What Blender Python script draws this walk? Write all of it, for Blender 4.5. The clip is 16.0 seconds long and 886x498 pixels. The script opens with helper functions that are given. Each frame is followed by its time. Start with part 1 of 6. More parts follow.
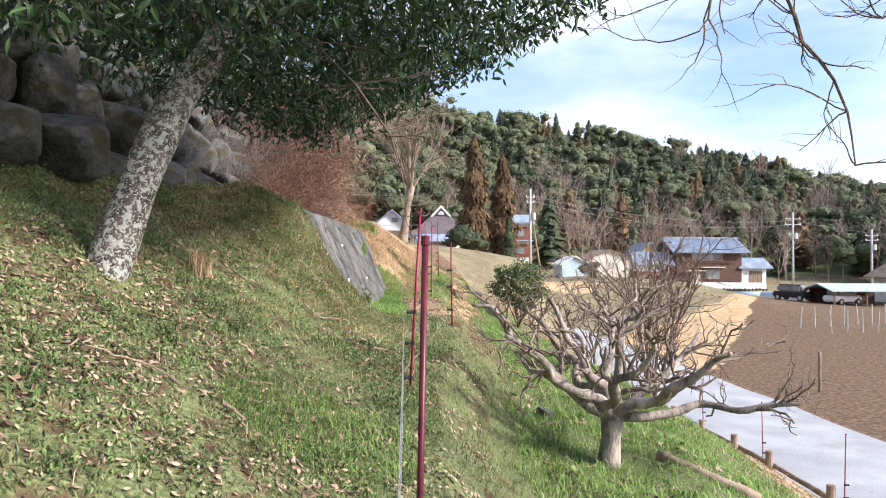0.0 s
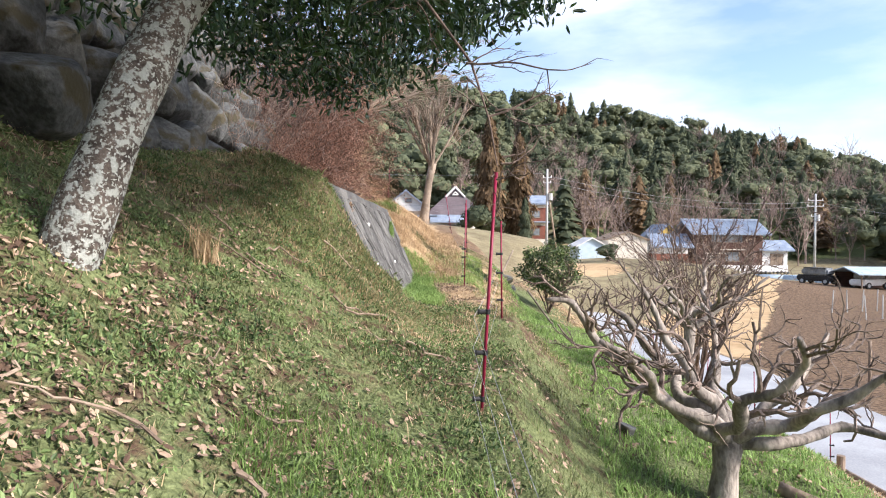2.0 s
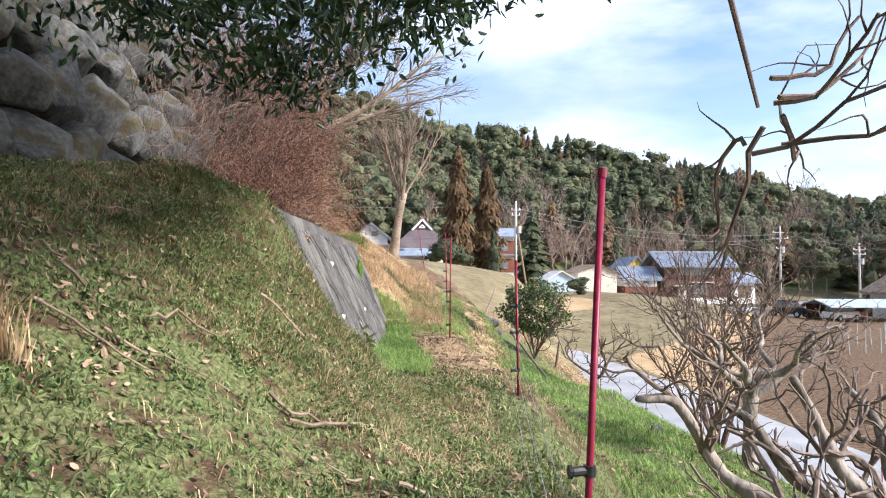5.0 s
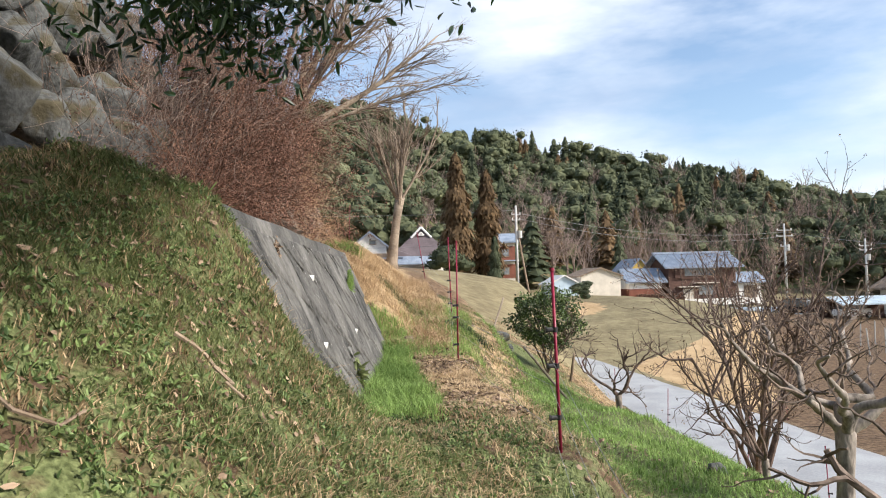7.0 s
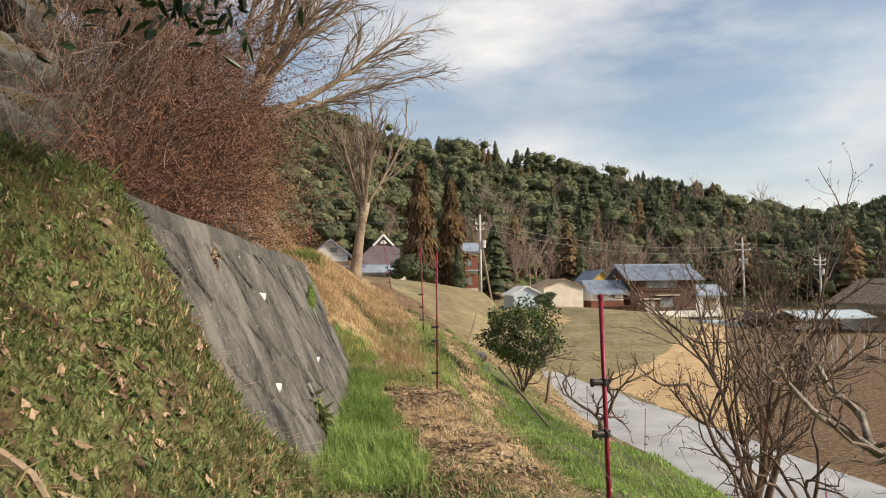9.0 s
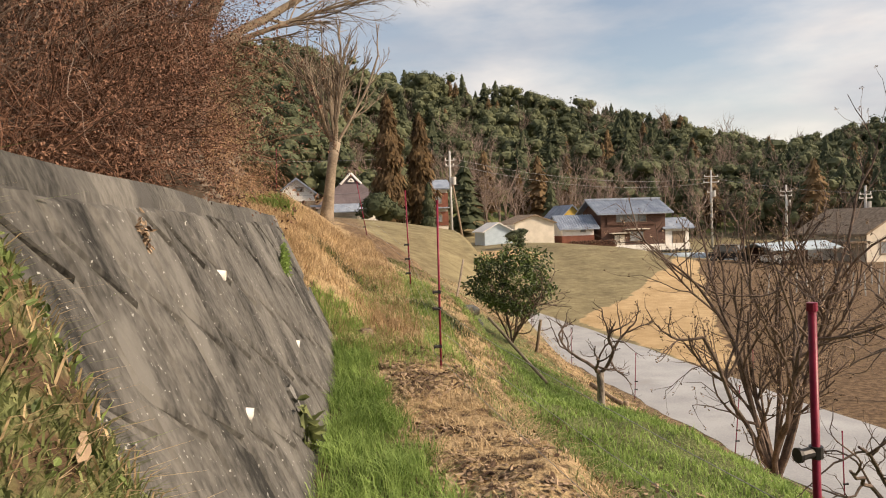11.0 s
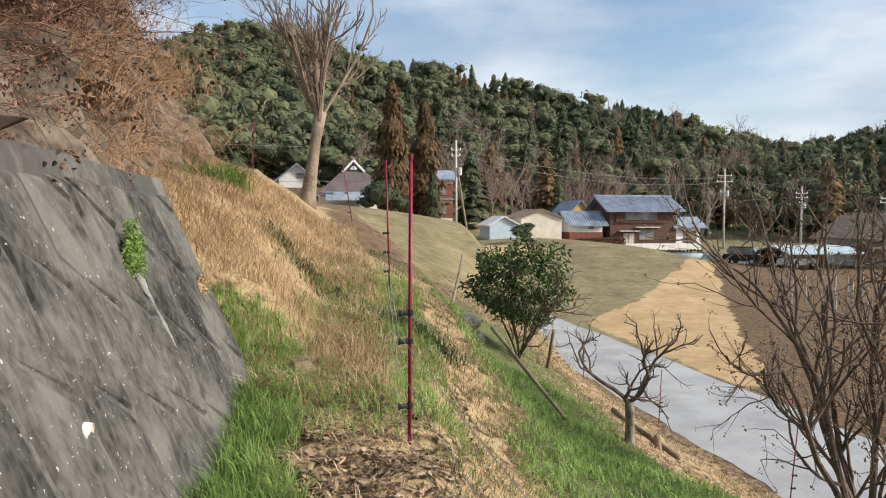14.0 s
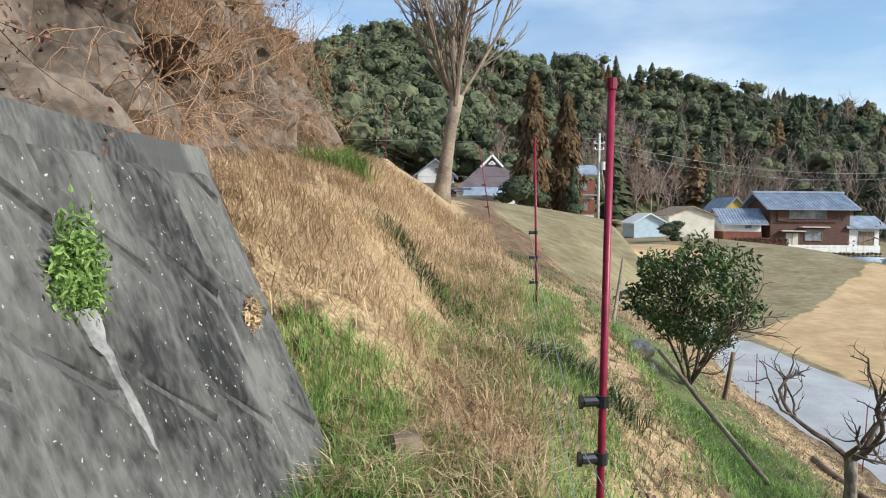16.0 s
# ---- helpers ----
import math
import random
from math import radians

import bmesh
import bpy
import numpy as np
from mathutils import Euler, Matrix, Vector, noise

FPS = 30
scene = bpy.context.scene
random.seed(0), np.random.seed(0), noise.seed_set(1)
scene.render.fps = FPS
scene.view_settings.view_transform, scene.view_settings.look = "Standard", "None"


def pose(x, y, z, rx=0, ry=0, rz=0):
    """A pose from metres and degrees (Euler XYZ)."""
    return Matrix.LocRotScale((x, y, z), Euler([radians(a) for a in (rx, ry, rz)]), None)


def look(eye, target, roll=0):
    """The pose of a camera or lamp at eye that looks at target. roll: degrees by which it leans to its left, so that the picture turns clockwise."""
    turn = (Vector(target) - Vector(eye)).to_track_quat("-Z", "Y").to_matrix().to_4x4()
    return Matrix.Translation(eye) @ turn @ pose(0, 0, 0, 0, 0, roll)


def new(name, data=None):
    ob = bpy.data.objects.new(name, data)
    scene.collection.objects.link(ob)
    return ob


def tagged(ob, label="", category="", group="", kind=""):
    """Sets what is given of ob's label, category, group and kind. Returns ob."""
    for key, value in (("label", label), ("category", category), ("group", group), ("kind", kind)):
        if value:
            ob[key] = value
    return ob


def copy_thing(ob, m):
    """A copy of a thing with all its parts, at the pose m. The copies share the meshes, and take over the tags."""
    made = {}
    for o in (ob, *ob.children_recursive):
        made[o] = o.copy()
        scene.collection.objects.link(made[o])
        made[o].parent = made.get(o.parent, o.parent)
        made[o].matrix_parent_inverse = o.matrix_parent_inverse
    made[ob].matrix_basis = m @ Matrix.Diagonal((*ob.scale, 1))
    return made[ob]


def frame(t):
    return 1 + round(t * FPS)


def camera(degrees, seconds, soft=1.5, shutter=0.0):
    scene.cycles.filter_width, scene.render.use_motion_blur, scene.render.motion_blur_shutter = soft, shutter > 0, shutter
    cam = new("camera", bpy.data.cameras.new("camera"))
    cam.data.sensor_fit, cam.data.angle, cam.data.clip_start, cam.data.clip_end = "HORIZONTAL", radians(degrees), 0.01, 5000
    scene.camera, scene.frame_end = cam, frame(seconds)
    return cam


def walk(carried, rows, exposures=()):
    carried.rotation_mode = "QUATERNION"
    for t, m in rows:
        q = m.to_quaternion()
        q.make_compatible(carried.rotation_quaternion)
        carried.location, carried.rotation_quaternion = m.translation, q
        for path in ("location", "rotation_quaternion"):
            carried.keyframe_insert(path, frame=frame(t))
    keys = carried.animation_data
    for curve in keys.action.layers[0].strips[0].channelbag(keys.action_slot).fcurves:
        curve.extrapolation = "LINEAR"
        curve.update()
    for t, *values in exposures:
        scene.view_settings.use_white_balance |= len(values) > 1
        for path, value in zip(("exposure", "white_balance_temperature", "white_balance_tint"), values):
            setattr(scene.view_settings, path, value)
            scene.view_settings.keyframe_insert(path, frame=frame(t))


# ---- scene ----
cam = camera(65.5, 16.0, 1.1)
PATH = [
    (0, (0.0, 0.0, 1.25), (0.087, 1.998, 1.276), 0.3),
    (0.5, (-0.143, 0.343, 1.264), (-0.048, 2.34, 1.236), -0.7),
    (1, (-0.183, 0.639, 1.235), (-0.05, 2.635, 1.19), -1.8),
    (1.5, (-0.247, 0.981, 1.229), (-0.165, 2.979, 1.184), -0.2),
    (2, (-0.346, 1.327, 1.249), (-0.291, 3.326, 1.22), 0.5),
    (2.5, (-0.399, 1.703, 1.245), (-0.317, 3.701, 1.242), -0.2),
    (3, (-0.478, 2.064, 1.272), (-0.392, 4.062, 1.264), -0.0),
    (3.5, (-0.55, 2.415, 1.315), (-0.428, 4.411, 1.323), -0.1),
    (4, (-0.536, 2.762, 1.335), (-0.394, 4.756, 1.401), -0.4),
    (4.2, (-0.531, 2.887, 1.346), (-0.39, 4.88, 1.424), -0.2),
    (6.3, (-0.471, 4.358, 1.358), (-0.292, 6.35, 1.403), 0.3),
    (6.5, (-0.485, 4.492, 1.372), (-0.308, 6.484, 1.428), -0.3),
    (7, (-0.45, 4.844, 1.394), (-0.292, 6.837, 1.483), -1.4),
    (7.5, (-0.485, 5.167, 1.4), (-0.302, 7.156, 1.505), -0.9),
    (8, (-0.517, 5.52, 1.454), (-0.235, 7.497, 1.572), -0.7),
    (8.2, (-0.525, 5.626, 1.449), (-0.229, 7.601, 1.566), -0.8),
    (10.3, (-0.539, 6.87, 1.551), (-0.322, 8.857, 1.605), -0.4),
    (10.5, (-0.596, 7.022, 1.551), (-0.346, 9.007, 1.568), -1.1),
    (11, (-0.648, 7.313, 1.658), (-0.288, 9.279, 1.584), -1.8),
    (11.5, (-0.61, 7.66, 1.688), (-0.206, 9.616, 1.605), -0.2),
    (12, (-0.594, 8.027, 1.723), (-0.198, 9.985, 1.636), 0.5),
    (12.5, (-0.498, 8.382, 1.735), (-0.094, 10.339, 1.648), -0.8),
    (13, (-0.34, 8.785, 1.666), (0.078, 10.738, 1.565), -0.3),
    (13.5, (-0.216, 9.255, 1.618), (0.189, 11.21, 1.51), -0.5),
    (14, (-0.073, 9.68, 1.555), (0.274, 11.647, 1.46), 0.0),
    (14.5, (-0.04, 10.11, 1.53), (0.227, 12.089, 1.421), 0.3),
    (15, (-0.036, 10.509, 1.568), (0.155, 12.497, 1.463), -0.6),
    (15.5, (0.022, 10.953, 1.56), (0.054, 12.95, 1.453), 0.4),
    (16, (0.0, 11.353, 1.538), (-0.047, 13.35, 1.43), 0.5),
]
walk(cam, [(t, look(eye, target, roll)) for t, eye, target, roll in PATH],
     [(0.0, 1.2, 6000, 15), (4.2, 1.2, 6000, 15), (7.0, 0.85, 6250, 10), (8.0, 0.6, 7150, 10), (10.5, 0.48, 7500, 14), (11.0, 0.53, 8000, 15), (11.5, 0.53, 7800, 14), (12.5, 0.63, 7000, 9), (13.0, 0.63, 6800, 9), (13.5, 0.58, 6400, 7), (14.5, 0.54, 6650, 9), (15.5, 0.53, 5950, 5), (16.0, 0.62, 5850, 5)])

# ---- light ----
SUN_EL, SUN_AZ = 31.0, 116.0  # degrees above the horizon, and clockwise from +y
world = bpy.data.worlds.new("world")
scene.world = world
world.use_nodes = True
wn, wl = world.node_tree.nodes, world.node_tree.links
wn.clear()
w_out = wn.new("ShaderNodeOutputWorld")
w_sky = wn.new("ShaderNodeTexSky")
w_sky.sky_type, w_sky.sun_disc = "NISHITA", False
w_sky.sun_elevation, w_sky.sun_rotation = radians(SUN_EL), radians(SUN_AZ)
w_sky.air_density, w_sky.dust_density = 1.0, 1.5
w_bg = wn.new("ShaderNodeBackground")
w_bg.inputs["Strength"].default_value = 0.12
w_cloud = wn.new("ShaderNodeBackground")
w_cloud.inputs["Strength"].default_value = 0.77
w_co = wn.new("ShaderNodeTexCoord")
w_map = wn.new("ShaderNodeMapping")
w_map.inputs["Scale"].default_value = (1.0, 1.0, 3.2)
w_map.inputs["Rotation"].default_value = (0.12, -0.2, 0.3)
w_n1 = wn.new("ShaderNodeTexNoise")
w_n1.inputs["Scale"].default_value, w_n1.inputs["Detail"].default_value, w_n1.inputs["Roughness"].default_value = 1.6, 7.0, 0.55
w_r1 = wn.new("ShaderNodeValToRGB")
w_r1.color_ramp.elements[0].position, w_r1.color_ramp.elements[1].position = 0.44, 0.66
w_n2 = wn.new("ShaderNodeTexNoise")
w_n2.inputs["Scale"].default_value, w_n2.inputs["Detail"].default_value = 2.3, 6.0
w_r2 = wn.new("ShaderNodeValToRGB")
w_r2.color_ramp.elements[0].position, w_r2.color_ramp.elements[1].position = 0.38, 0.62
w_r2.color_ramp.elements[0].color, w_r2.color_ramp.elements[1].color = (0.42, 0.5, 0.64, 1), (0.95, 0.97, 1.0, 1)
w_mix = wn.new("ShaderNodeMixShader")
wl.new(w_co.outputs["Generated"], w_map.inputs["Vector"])
wl.new(w_map.outputs["Vector"], w_n1.inputs["Vector"])
wl.new(w_map.outputs["Vector"], w_n2.inputs["Vector"])
wl.new(w_n1.outputs["Fac"], w_r1.inputs["Fac"])
wl.new(w_n2.outputs["Fac"], w_r2.inputs["Fac"])
wl.new(w_sky.outputs["Color"], w_bg.inputs["Color"])
wl.new(w_r2.outputs["Color"], w_cloud.inputs["Color"])
wl.new(w_r1.outputs["Color"], w_mix.inputs["Fac"])
wl.new(w_bg.outputs[0], w_mix.inputs[1])
wl.new(w_cloud.outputs[0], w_mix.inputs[2])
wl.new(w_mix.outputs[0], w_out.inputs["Surface"])
sun_data = bpy.data.lights.new("sun", "SUN")
sun_data.energy, sun_data.angle, sun_data.color = 3.85, radians(10), (1.0, 0.91, 0.79)
sun = new("sun", sun_data)
sun.matrix_world = pose(0, 0, 40, 90 - SUN_EL, 0, 180 - SUN_AZ)

# ---- materials ----


def mat(name, dark, light, scale=6.0, rough=0.85, bump=0.3, fine=60.0, metal=0.0, spot=None, stretch=None, isl=0.0, spec=0.3, trans=0.0, single=0.0, speck=None):
    """A surface of two colours mixed by coarse and fine noise, with relief; spot: a third colour in patches; isl: how much loose pieces vary."""
    m = bpy.data.materials.new(name)
    m.use_nodes = True
    n, l = m.node_tree.nodes, m.node_tree.links
    b = n["Principled BSDF"]
    co = n.new("ShaderNodeTexCoord")
    mp = n.new("ShaderNodeMapping")
    l.new(co.outputs["Object"], mp.inputs["Vector"])
    if stretch:
        mp.inputs["Scale"].default_value = stretch
    big, small = n.new("ShaderNodeTexNoise"), n.new("ShaderNodeTexNoise")
    big.inputs["Scale"].default_value, big.inputs["Detail"].default_value = scale, 5
    small.inputs["Scale"].default_value, small.inputs["Detail"].default_value = fine, 4
    for t in (big, small):
        l.new(mp.outputs["Vector"], t.inputs["Vector"])
    add = n.new("ShaderNodeMath")
    add.operation, add.inputs[1].default_value = "MULTIPLY_ADD", 0.6
    l.new(small.outputs["Fac"], add.inputs[0])
    l.new(big.outputs["Fac"], add.inputs[2])
    ramp = n.new("ShaderNodeValToRGB")
    ramp.color_ramp.elements[0].position, ramp.color_ramp.elements[1].position = 0.6, 1.0
    ramp.color_ramp.elements[0].color, ramp.color_ramp.elements[1].color = (*dark, 1), (*light, 1)
    fac = add.outputs[0]
    if isl:
        geo = n.new("ShaderNodeNewGeometry")
        ia = n.new("ShaderNodeMath")
        ia.operation, ia.inputs[1].default_value = "MULTIPLY_ADD", isl
        l.new(geo.outputs["Random Per Island"], ia.inputs[0])
        l.new(fac, ia.inputs[2])
        sub = n.new("ShaderNodeMath")
        sub.operation, sub.inputs[1].default_value = "SUBTRACT", isl / 2
        l.new(ia.outputs[0], sub.inputs[0])
        fac = sub.outputs[0]
    if single:
        info = n.new("ShaderNodeObjectInfo")
        sa = n.new("ShaderNodeMath")
        sa.operation, sa.inputs[1].default_value = "MULTIPLY_ADD", single
        l.new(info.outputs["Random"], sa.inputs[0])
        l.new(fac, sa.inputs[2])
        fac = sa.outputs[0]
    l.new(fac, ramp.inputs["Fac"])
    col = ramp.outputs["Color"]
    if spot:
        sn = n.new("ShaderNodeTexNoise")
        sn.inputs["Scale"].default_value, sn.inputs["Detail"].default_value = spot[1], 6
        l.new(mp.outputs["Vector"], sn.inputs["Vector"])
        sr = n.new("ShaderNodeValToRGB")
        sr.color_ramp.elements[0].position, sr.color_ramp.elements[1].position = spot[2], spot[2] + 0.07
        l.new(sn.outputs["Fac"], sr.inputs["Fac"])
        mx = n.new("ShaderNodeMixRGB")
        mx.inputs["Color2"].default_value = (*spot[0], 1)
        l.new(sr.outputs["Color"], mx.inputs["Fac"])
        l.new(col, mx.inputs["Color1"])
        col = mx.outputs["Color"]
    if speck:
        pn = n.new("ShaderNodeTexNoise")
        pn.inputs["Scale"].default_value, pn.inputs["Detail"].default_value = speck[1], 3
        l.new(co.outputs["Object"], pn.inputs["Vector"])
        pr = n.new("ShaderNodeValToRGB")
        pr.color_ramp.elements[0].position, pr.color_ramp.elements[1].position = speck[2], speck[2] + 0.04
        l.new(pn.outputs["Fac"], pr.inputs["Fac"])
        px = n.new("ShaderNodeMixRGB")
        px.inputs["Color2"].default_value = (*speck[0], 1)
        l.new(pr.outputs["Color"], px.inputs["Fac"])
        l.new(col, px.inputs["Color1"])
        col = px.outputs["Color"]
    l.new(col, b.inputs["Base Color"])
    b.inputs["Roughness"].default_value, b.inputs["Metallic"].default_value = rough, metal
    b.inputs["Specular IOR Level"].default_value = spec
    if bump:
        bp = n.new("ShaderNodeBump")
        bp.inputs["Strength"].default_value, bp.inputs["Distance"].default_value = bump, 0.02
        l.new(add.outputs[0], bp.inputs["Height"])
        l.new(bp.outputs["Normal"], b.inputs["Normal"])
    if trans:
        tr = n.new("ShaderNodeBsdfTranslucent")
        l.new(col, tr.inputs["Color"])
        ms = n.new("ShaderNodeMixShader")
        ms.inputs["Fac"].default_value = trans
        l.new(b.outputs[0], ms.inputs[1])
        l.new(tr.outputs[0], ms.inputs[2])
        l.new(ms.outputs[0], n["Material Output"].inputs["Surface"])
    return m


def ground_material():
    """Soil, litter, moss and dry grass, mixed by the masks that the ground carries, with noise at their borders."""
    m = bpy.data.materials.new("ground_earth")
    m.use_nodes = True
    n, l = m.node_tree.nodes, m.node_tree.links
    b = n["Principled BSDF"]
    b.inputs["Roughness"].default_value, b.inputs["Specular IOR Level"].default_value = 0.95, 0.15
    co = n.new("ShaderNodeTexCoord")

    def noise_tex(scale, detail=6):
        t = n.new("ShaderNodeTexNoise")
        t.inputs["Scale"].default_value, t.inputs["Detail"].default_value = scale, detail
        l.new(co.outputs["Object"], t.inputs["Vector"])
        return t.outputs["Fac"]

    def ramp(fac, p0, p1, c0, c1):
        r = n.new("ShaderNodeValToRGB")
        r.color_ramp.elements[0].position, r.color_ramp.elements[1].position = p0, p1
        r.color_ramp.elements[0].color, r.color_ramp.elements[1].color = (*c0, 1), (*c1, 1)
        l.new(fac, r.inputs["Fac"])
        return r.outputs["Color"]

    def mix(fac, a, c):
        x = n.new("ShaderNodeMixRGB")
        l.new(fac, x.inputs["Fac"])
        l.new(a, x.inputs["Color1"])
        l.new(c, x.inputs["Color2"])
        return x.outputs["Color"]

    def mask(name, noise_fac):
        a = n.new("ShaderNodeAttribute")
        a.attribute_name = name
        s = n.new("ShaderNodeMath")
        s.operation = "MULTIPLY_ADD"
        s.inputs[1].default_value = 1.2
        l.new(a.outputs["Fac"], s.inputs[0])
        l.new(noise_fac, s.inputs[2])
        return ramp(s.outputs[0], 0.85, 1.1, (0, 0, 0), (1, 1, 1))

    coarse, mid, fine = noise_tex(1.3), noise_tex(7.0), noise_tex(45.0)
    pair = n.new("ShaderNodeMath")
    pair.operation, pair.inputs[1].default_value = "MULTIPLY_ADD", 0.5
    half = n.new("ShaderNodeMath")
    half.operation, half.inputs[1].default_value = "MULTIPLY", 0.5
    l.new(noise_tex(0.45, 3), half.inputs[0])
    l.new(noise_tex(2.2, 9), pair.inputs[0])
    l.new(half.outputs[0], pair.inputs[2])
    blotch = pair.outputs[0]
    soil = ramp(mid, 0.35, 0.7, (0.085, 0.055, 0.035), (0.23, 0.155, 0.095))
    litter = ramp(fine, 0.4, 0.66, (0.1, 0.07, 0.045), (0.36, 0.27, 0.17))
    moss = ramp(fine, 0.35, 0.7, (0.065, 0.078, 0.03), (0.2, 0.23, 0.1))
    straw = ramp(fine, 0.3, 0.7, (0.25, 0.175, 0.095), (0.52, 0.39, 0.23))
    tan = ramp(blotch, 0.34, 0.68, (0.36, 0.245, 0.125), (0.55, 0.4, 0.235))
    fallow = ramp(blotch, 0.36, 0.66, (0.15, 0.12, 0.07), (0.3, 0.26, 0.15))
    base = mix(ramp(mid, 0.45, 0.56, (0, 0, 0), (1, 1, 1)), soil, litter)
    col = mix(mask("m_moss", mid), base, moss)
    col = mix(mask("m_straw", mid), col, straw)
    col = mix(mask("m_soil", mid), col, soil)
    col = mix(mask("m_fallow", coarse), col, fallow)
    col = mix(mask("m_tan", coarse), col, tan)
    l.new(col, b.inputs["Base Color"])
    s = n.new("ShaderNodeMath")
    s.operation = "ADD"
    l.new(mid, s.inputs[0])
    l.new(fine, s.inputs[1])
    bp = n.new("ShaderNodeBump")
    bp.inputs["Strength"].default_value, bp.inputs["Distance"].default_value = 0.8, 0.03
    l.new(s.outputs[0], bp.inputs["Height"])
    l.new(bp.outputs["Normal"], b.inputs["Normal"])
    return m


M_GROUND = ground_material()
M_ROAD = mat("road_concrete", (0.27, 0.278, 0.29), (0.39, 0.4, 0.41), 0.9, 0.9, 0.15, 25, spot=((0.3, 0.3, 0.3), 0.5, 0.62))
M_WALL = mat("weathered_concrete", (0.035, 0.035, 0.033), (0.17, 0.163, 0.15), 2.6, 0.9, 1.0, 38, spot=((0.075, 0.073, 0.07), 2.2, 0.53), stretch=(1, 1.3, 0.45))
M_PANEL = mat("cast_concrete_panel", (0.02, 0.02, 0.019), (0.145, 0.139, 0.129), 2.8, 0.9, 1.0, 30, spot=((0.15, 0.145, 0.135), 2.6, 0.57), stretch=(1, 1.2, 0.5), single=0.03, speck=((0.38, 0.38, 0.36), 52, 0.675))
M_WEED = mat("weed_leaf", (0.055, 0.09, 0.03), (0.2, 0.27, 0.095), 1.5, 0.55, 0.0, 14, isl=0.5, trans=0.2)
M_STONE = mat("grey_boulder", (0.038, 0.04, 0.038), (0.15, 0.154, 0.15), 4, 0.9, 0.9, 26, spot=((0.075, 0.065, 0.04), 3.5, 0.54))
M_ROCK = mat("cliff_rock", (0.055, 0.042, 0.033), (0.22, 0.175, 0.138), 2.2, 0.9, 0.7, 18, spot=((0.13, 0.085, 0.05), 1.6, 0.55))
M_BARK = mat("lichened_bark", (0.03, 0.023, 0.018), (0.13, 0.105, 0.085), 7, 0.95, 1.0, 45, spot=((0.3, 0.31, 0.275), 24, 0.5), speck=((0.34, 0.35, 0.31), 70, 0.56))
M_PLUM = mat("plum_bark", (0.1, 0.085, 0.072), (0.38, 0.33, 0.28), 8, 0.9, 0.6, 45, stretch=(1, 1, 0.4))
M_TWIG = mat("twig_bark", (0.07, 0.05, 0.042), (0.2, 0.145, 0.115), 10, 0.9, 0.2, 60)
M_PALEBARK = mat("pale_bark", (0.14, 0.108, 0.08), (0.3, 0.24, 0.18), 3, 0.9, 0.4, 20)
M_LEAF = mat("evergreen_leaf", (0.012, 0.03, 0.01), (0.05, 0.1, 0.03), 2, 0.42, 0.05, 20, isl=0.5, spec=0.5, trans=0.2)
M_BUSH = mat("bush_leaf", (0.018, 0.035, 0.012), (0.11, 0.16, 0.04), 3, 0.45, 0.05, 20, isl=0.5, spec=0.5, trans=0.15)
M_REDTWIG = mat("red_brown_brush", (0.07, 0.04, 0.03), (0.25, 0.135, 0.092), 2.5, 0.9, 0.1, 20, isl=0.5)
M_DRYLEAF = mat("dry_leaf", (0.085, 0.052, 0.034), (0.38, 0.275, 0.19), 3, 0.85, 0.1, 25, isl=0.8)
M_GRASS = mat("green_grass", (0.12, 0.2, 0.045), (0.36, 0.5, 0.16), 1.2, 0.65, 0.0, 12, isl=0.4, trans=0.4)
M_DULLGRASS = mat("dull_grass", (0.085, 0.105, 0.04), (0.29, 0.33, 0.14), 1.4, 0.7, 0.0, 12, isl=0.5, trans=0.35)
M_STRAW = mat("dry_grass", (0.3, 0.205, 0.115), (0.66, 0.5, 0.31), 1.5, 0.8, 0.0, 12, isl=0.5, trans=0.2)
M_POST = mat("red_fibreglass", (0.16, 0.009, 0.03), (0.25, 0.017, 0.05), 20, 0.4, 0.05, 90)
# red fibreglass darkened to maroon: tree shade on the nearest post, put into colour
M_POSTSHADE = mat("shaded_red_fibreglass", (0.055, 0.008, 0.014), (0.11, 0.014, 0.026), 20, 0.4, 0.05, 90)
M_BLACK = mat("black_plastic", (0.012, 0.012, 0.013), (0.03, 0.03, 0.03), 20, 0.45, 0.05, 90)
M_WIRE = mat("fence_wire", (0.2, 0.2, 0.2), (0.4, 0.4, 0.4), 20, 0.6, 0.0, 50)
M_WHITE = mat("white_plaster", (0.72, 0.7, 0.66), (0.85, 0.83, 0.8), 1.5, 0.9, 0.05, 15)
M_CREAM = mat("cream_plaster", (0.55, 0.5, 0.42), (0.68, 0.62, 0.53), 1.5, 0.9, 0.05, 15)
M_BROWN = mat("dark_board_wall", (0.075, 0.04, 0.032), (0.13, 0.072, 0.055), 2, 0.8, 0.1, 10, stretch=(1, 1, 4))
M_REDWALL = mat("red_brown_board", (0.16, 0.06, 0.04), (0.23, 0.09, 0.06), 2, 0.85, 0.1, 10)
M_WOOD = mat("weathered_wood", (0.14, 0.1, 0.07), (0.34, 0.26, 0.19), 4, 0.9, 0.3, 30, stretch=(1, 1, 0.2))
M_TILE = mat("blue_grey_roof_tile", (0.16, 0.2, 0.26), (0.33, 0.38, 0.46), 1.2, 0.5, 0.1, 8, isl=0.3, spec=0.5)
M_THATCH = mat("brown_sheet_roof", (0.1, 0.08, 0.085), (0.16, 0.13, 0.14), 0.8, 0.7, 0.1, 6)
M_YELLOW = mat("ochre_gable", (0.5, 0.33, 0.07), (0.62, 0.43, 0.12), 1.5, 0.9, 0.05, 12)
M_GLASS = mat("dark_window_glass", (0.1, 0.11, 0.12), (0.3, 0.32, 0.33), 0.7, 0.15, 0.0, 5, spec=0.6)
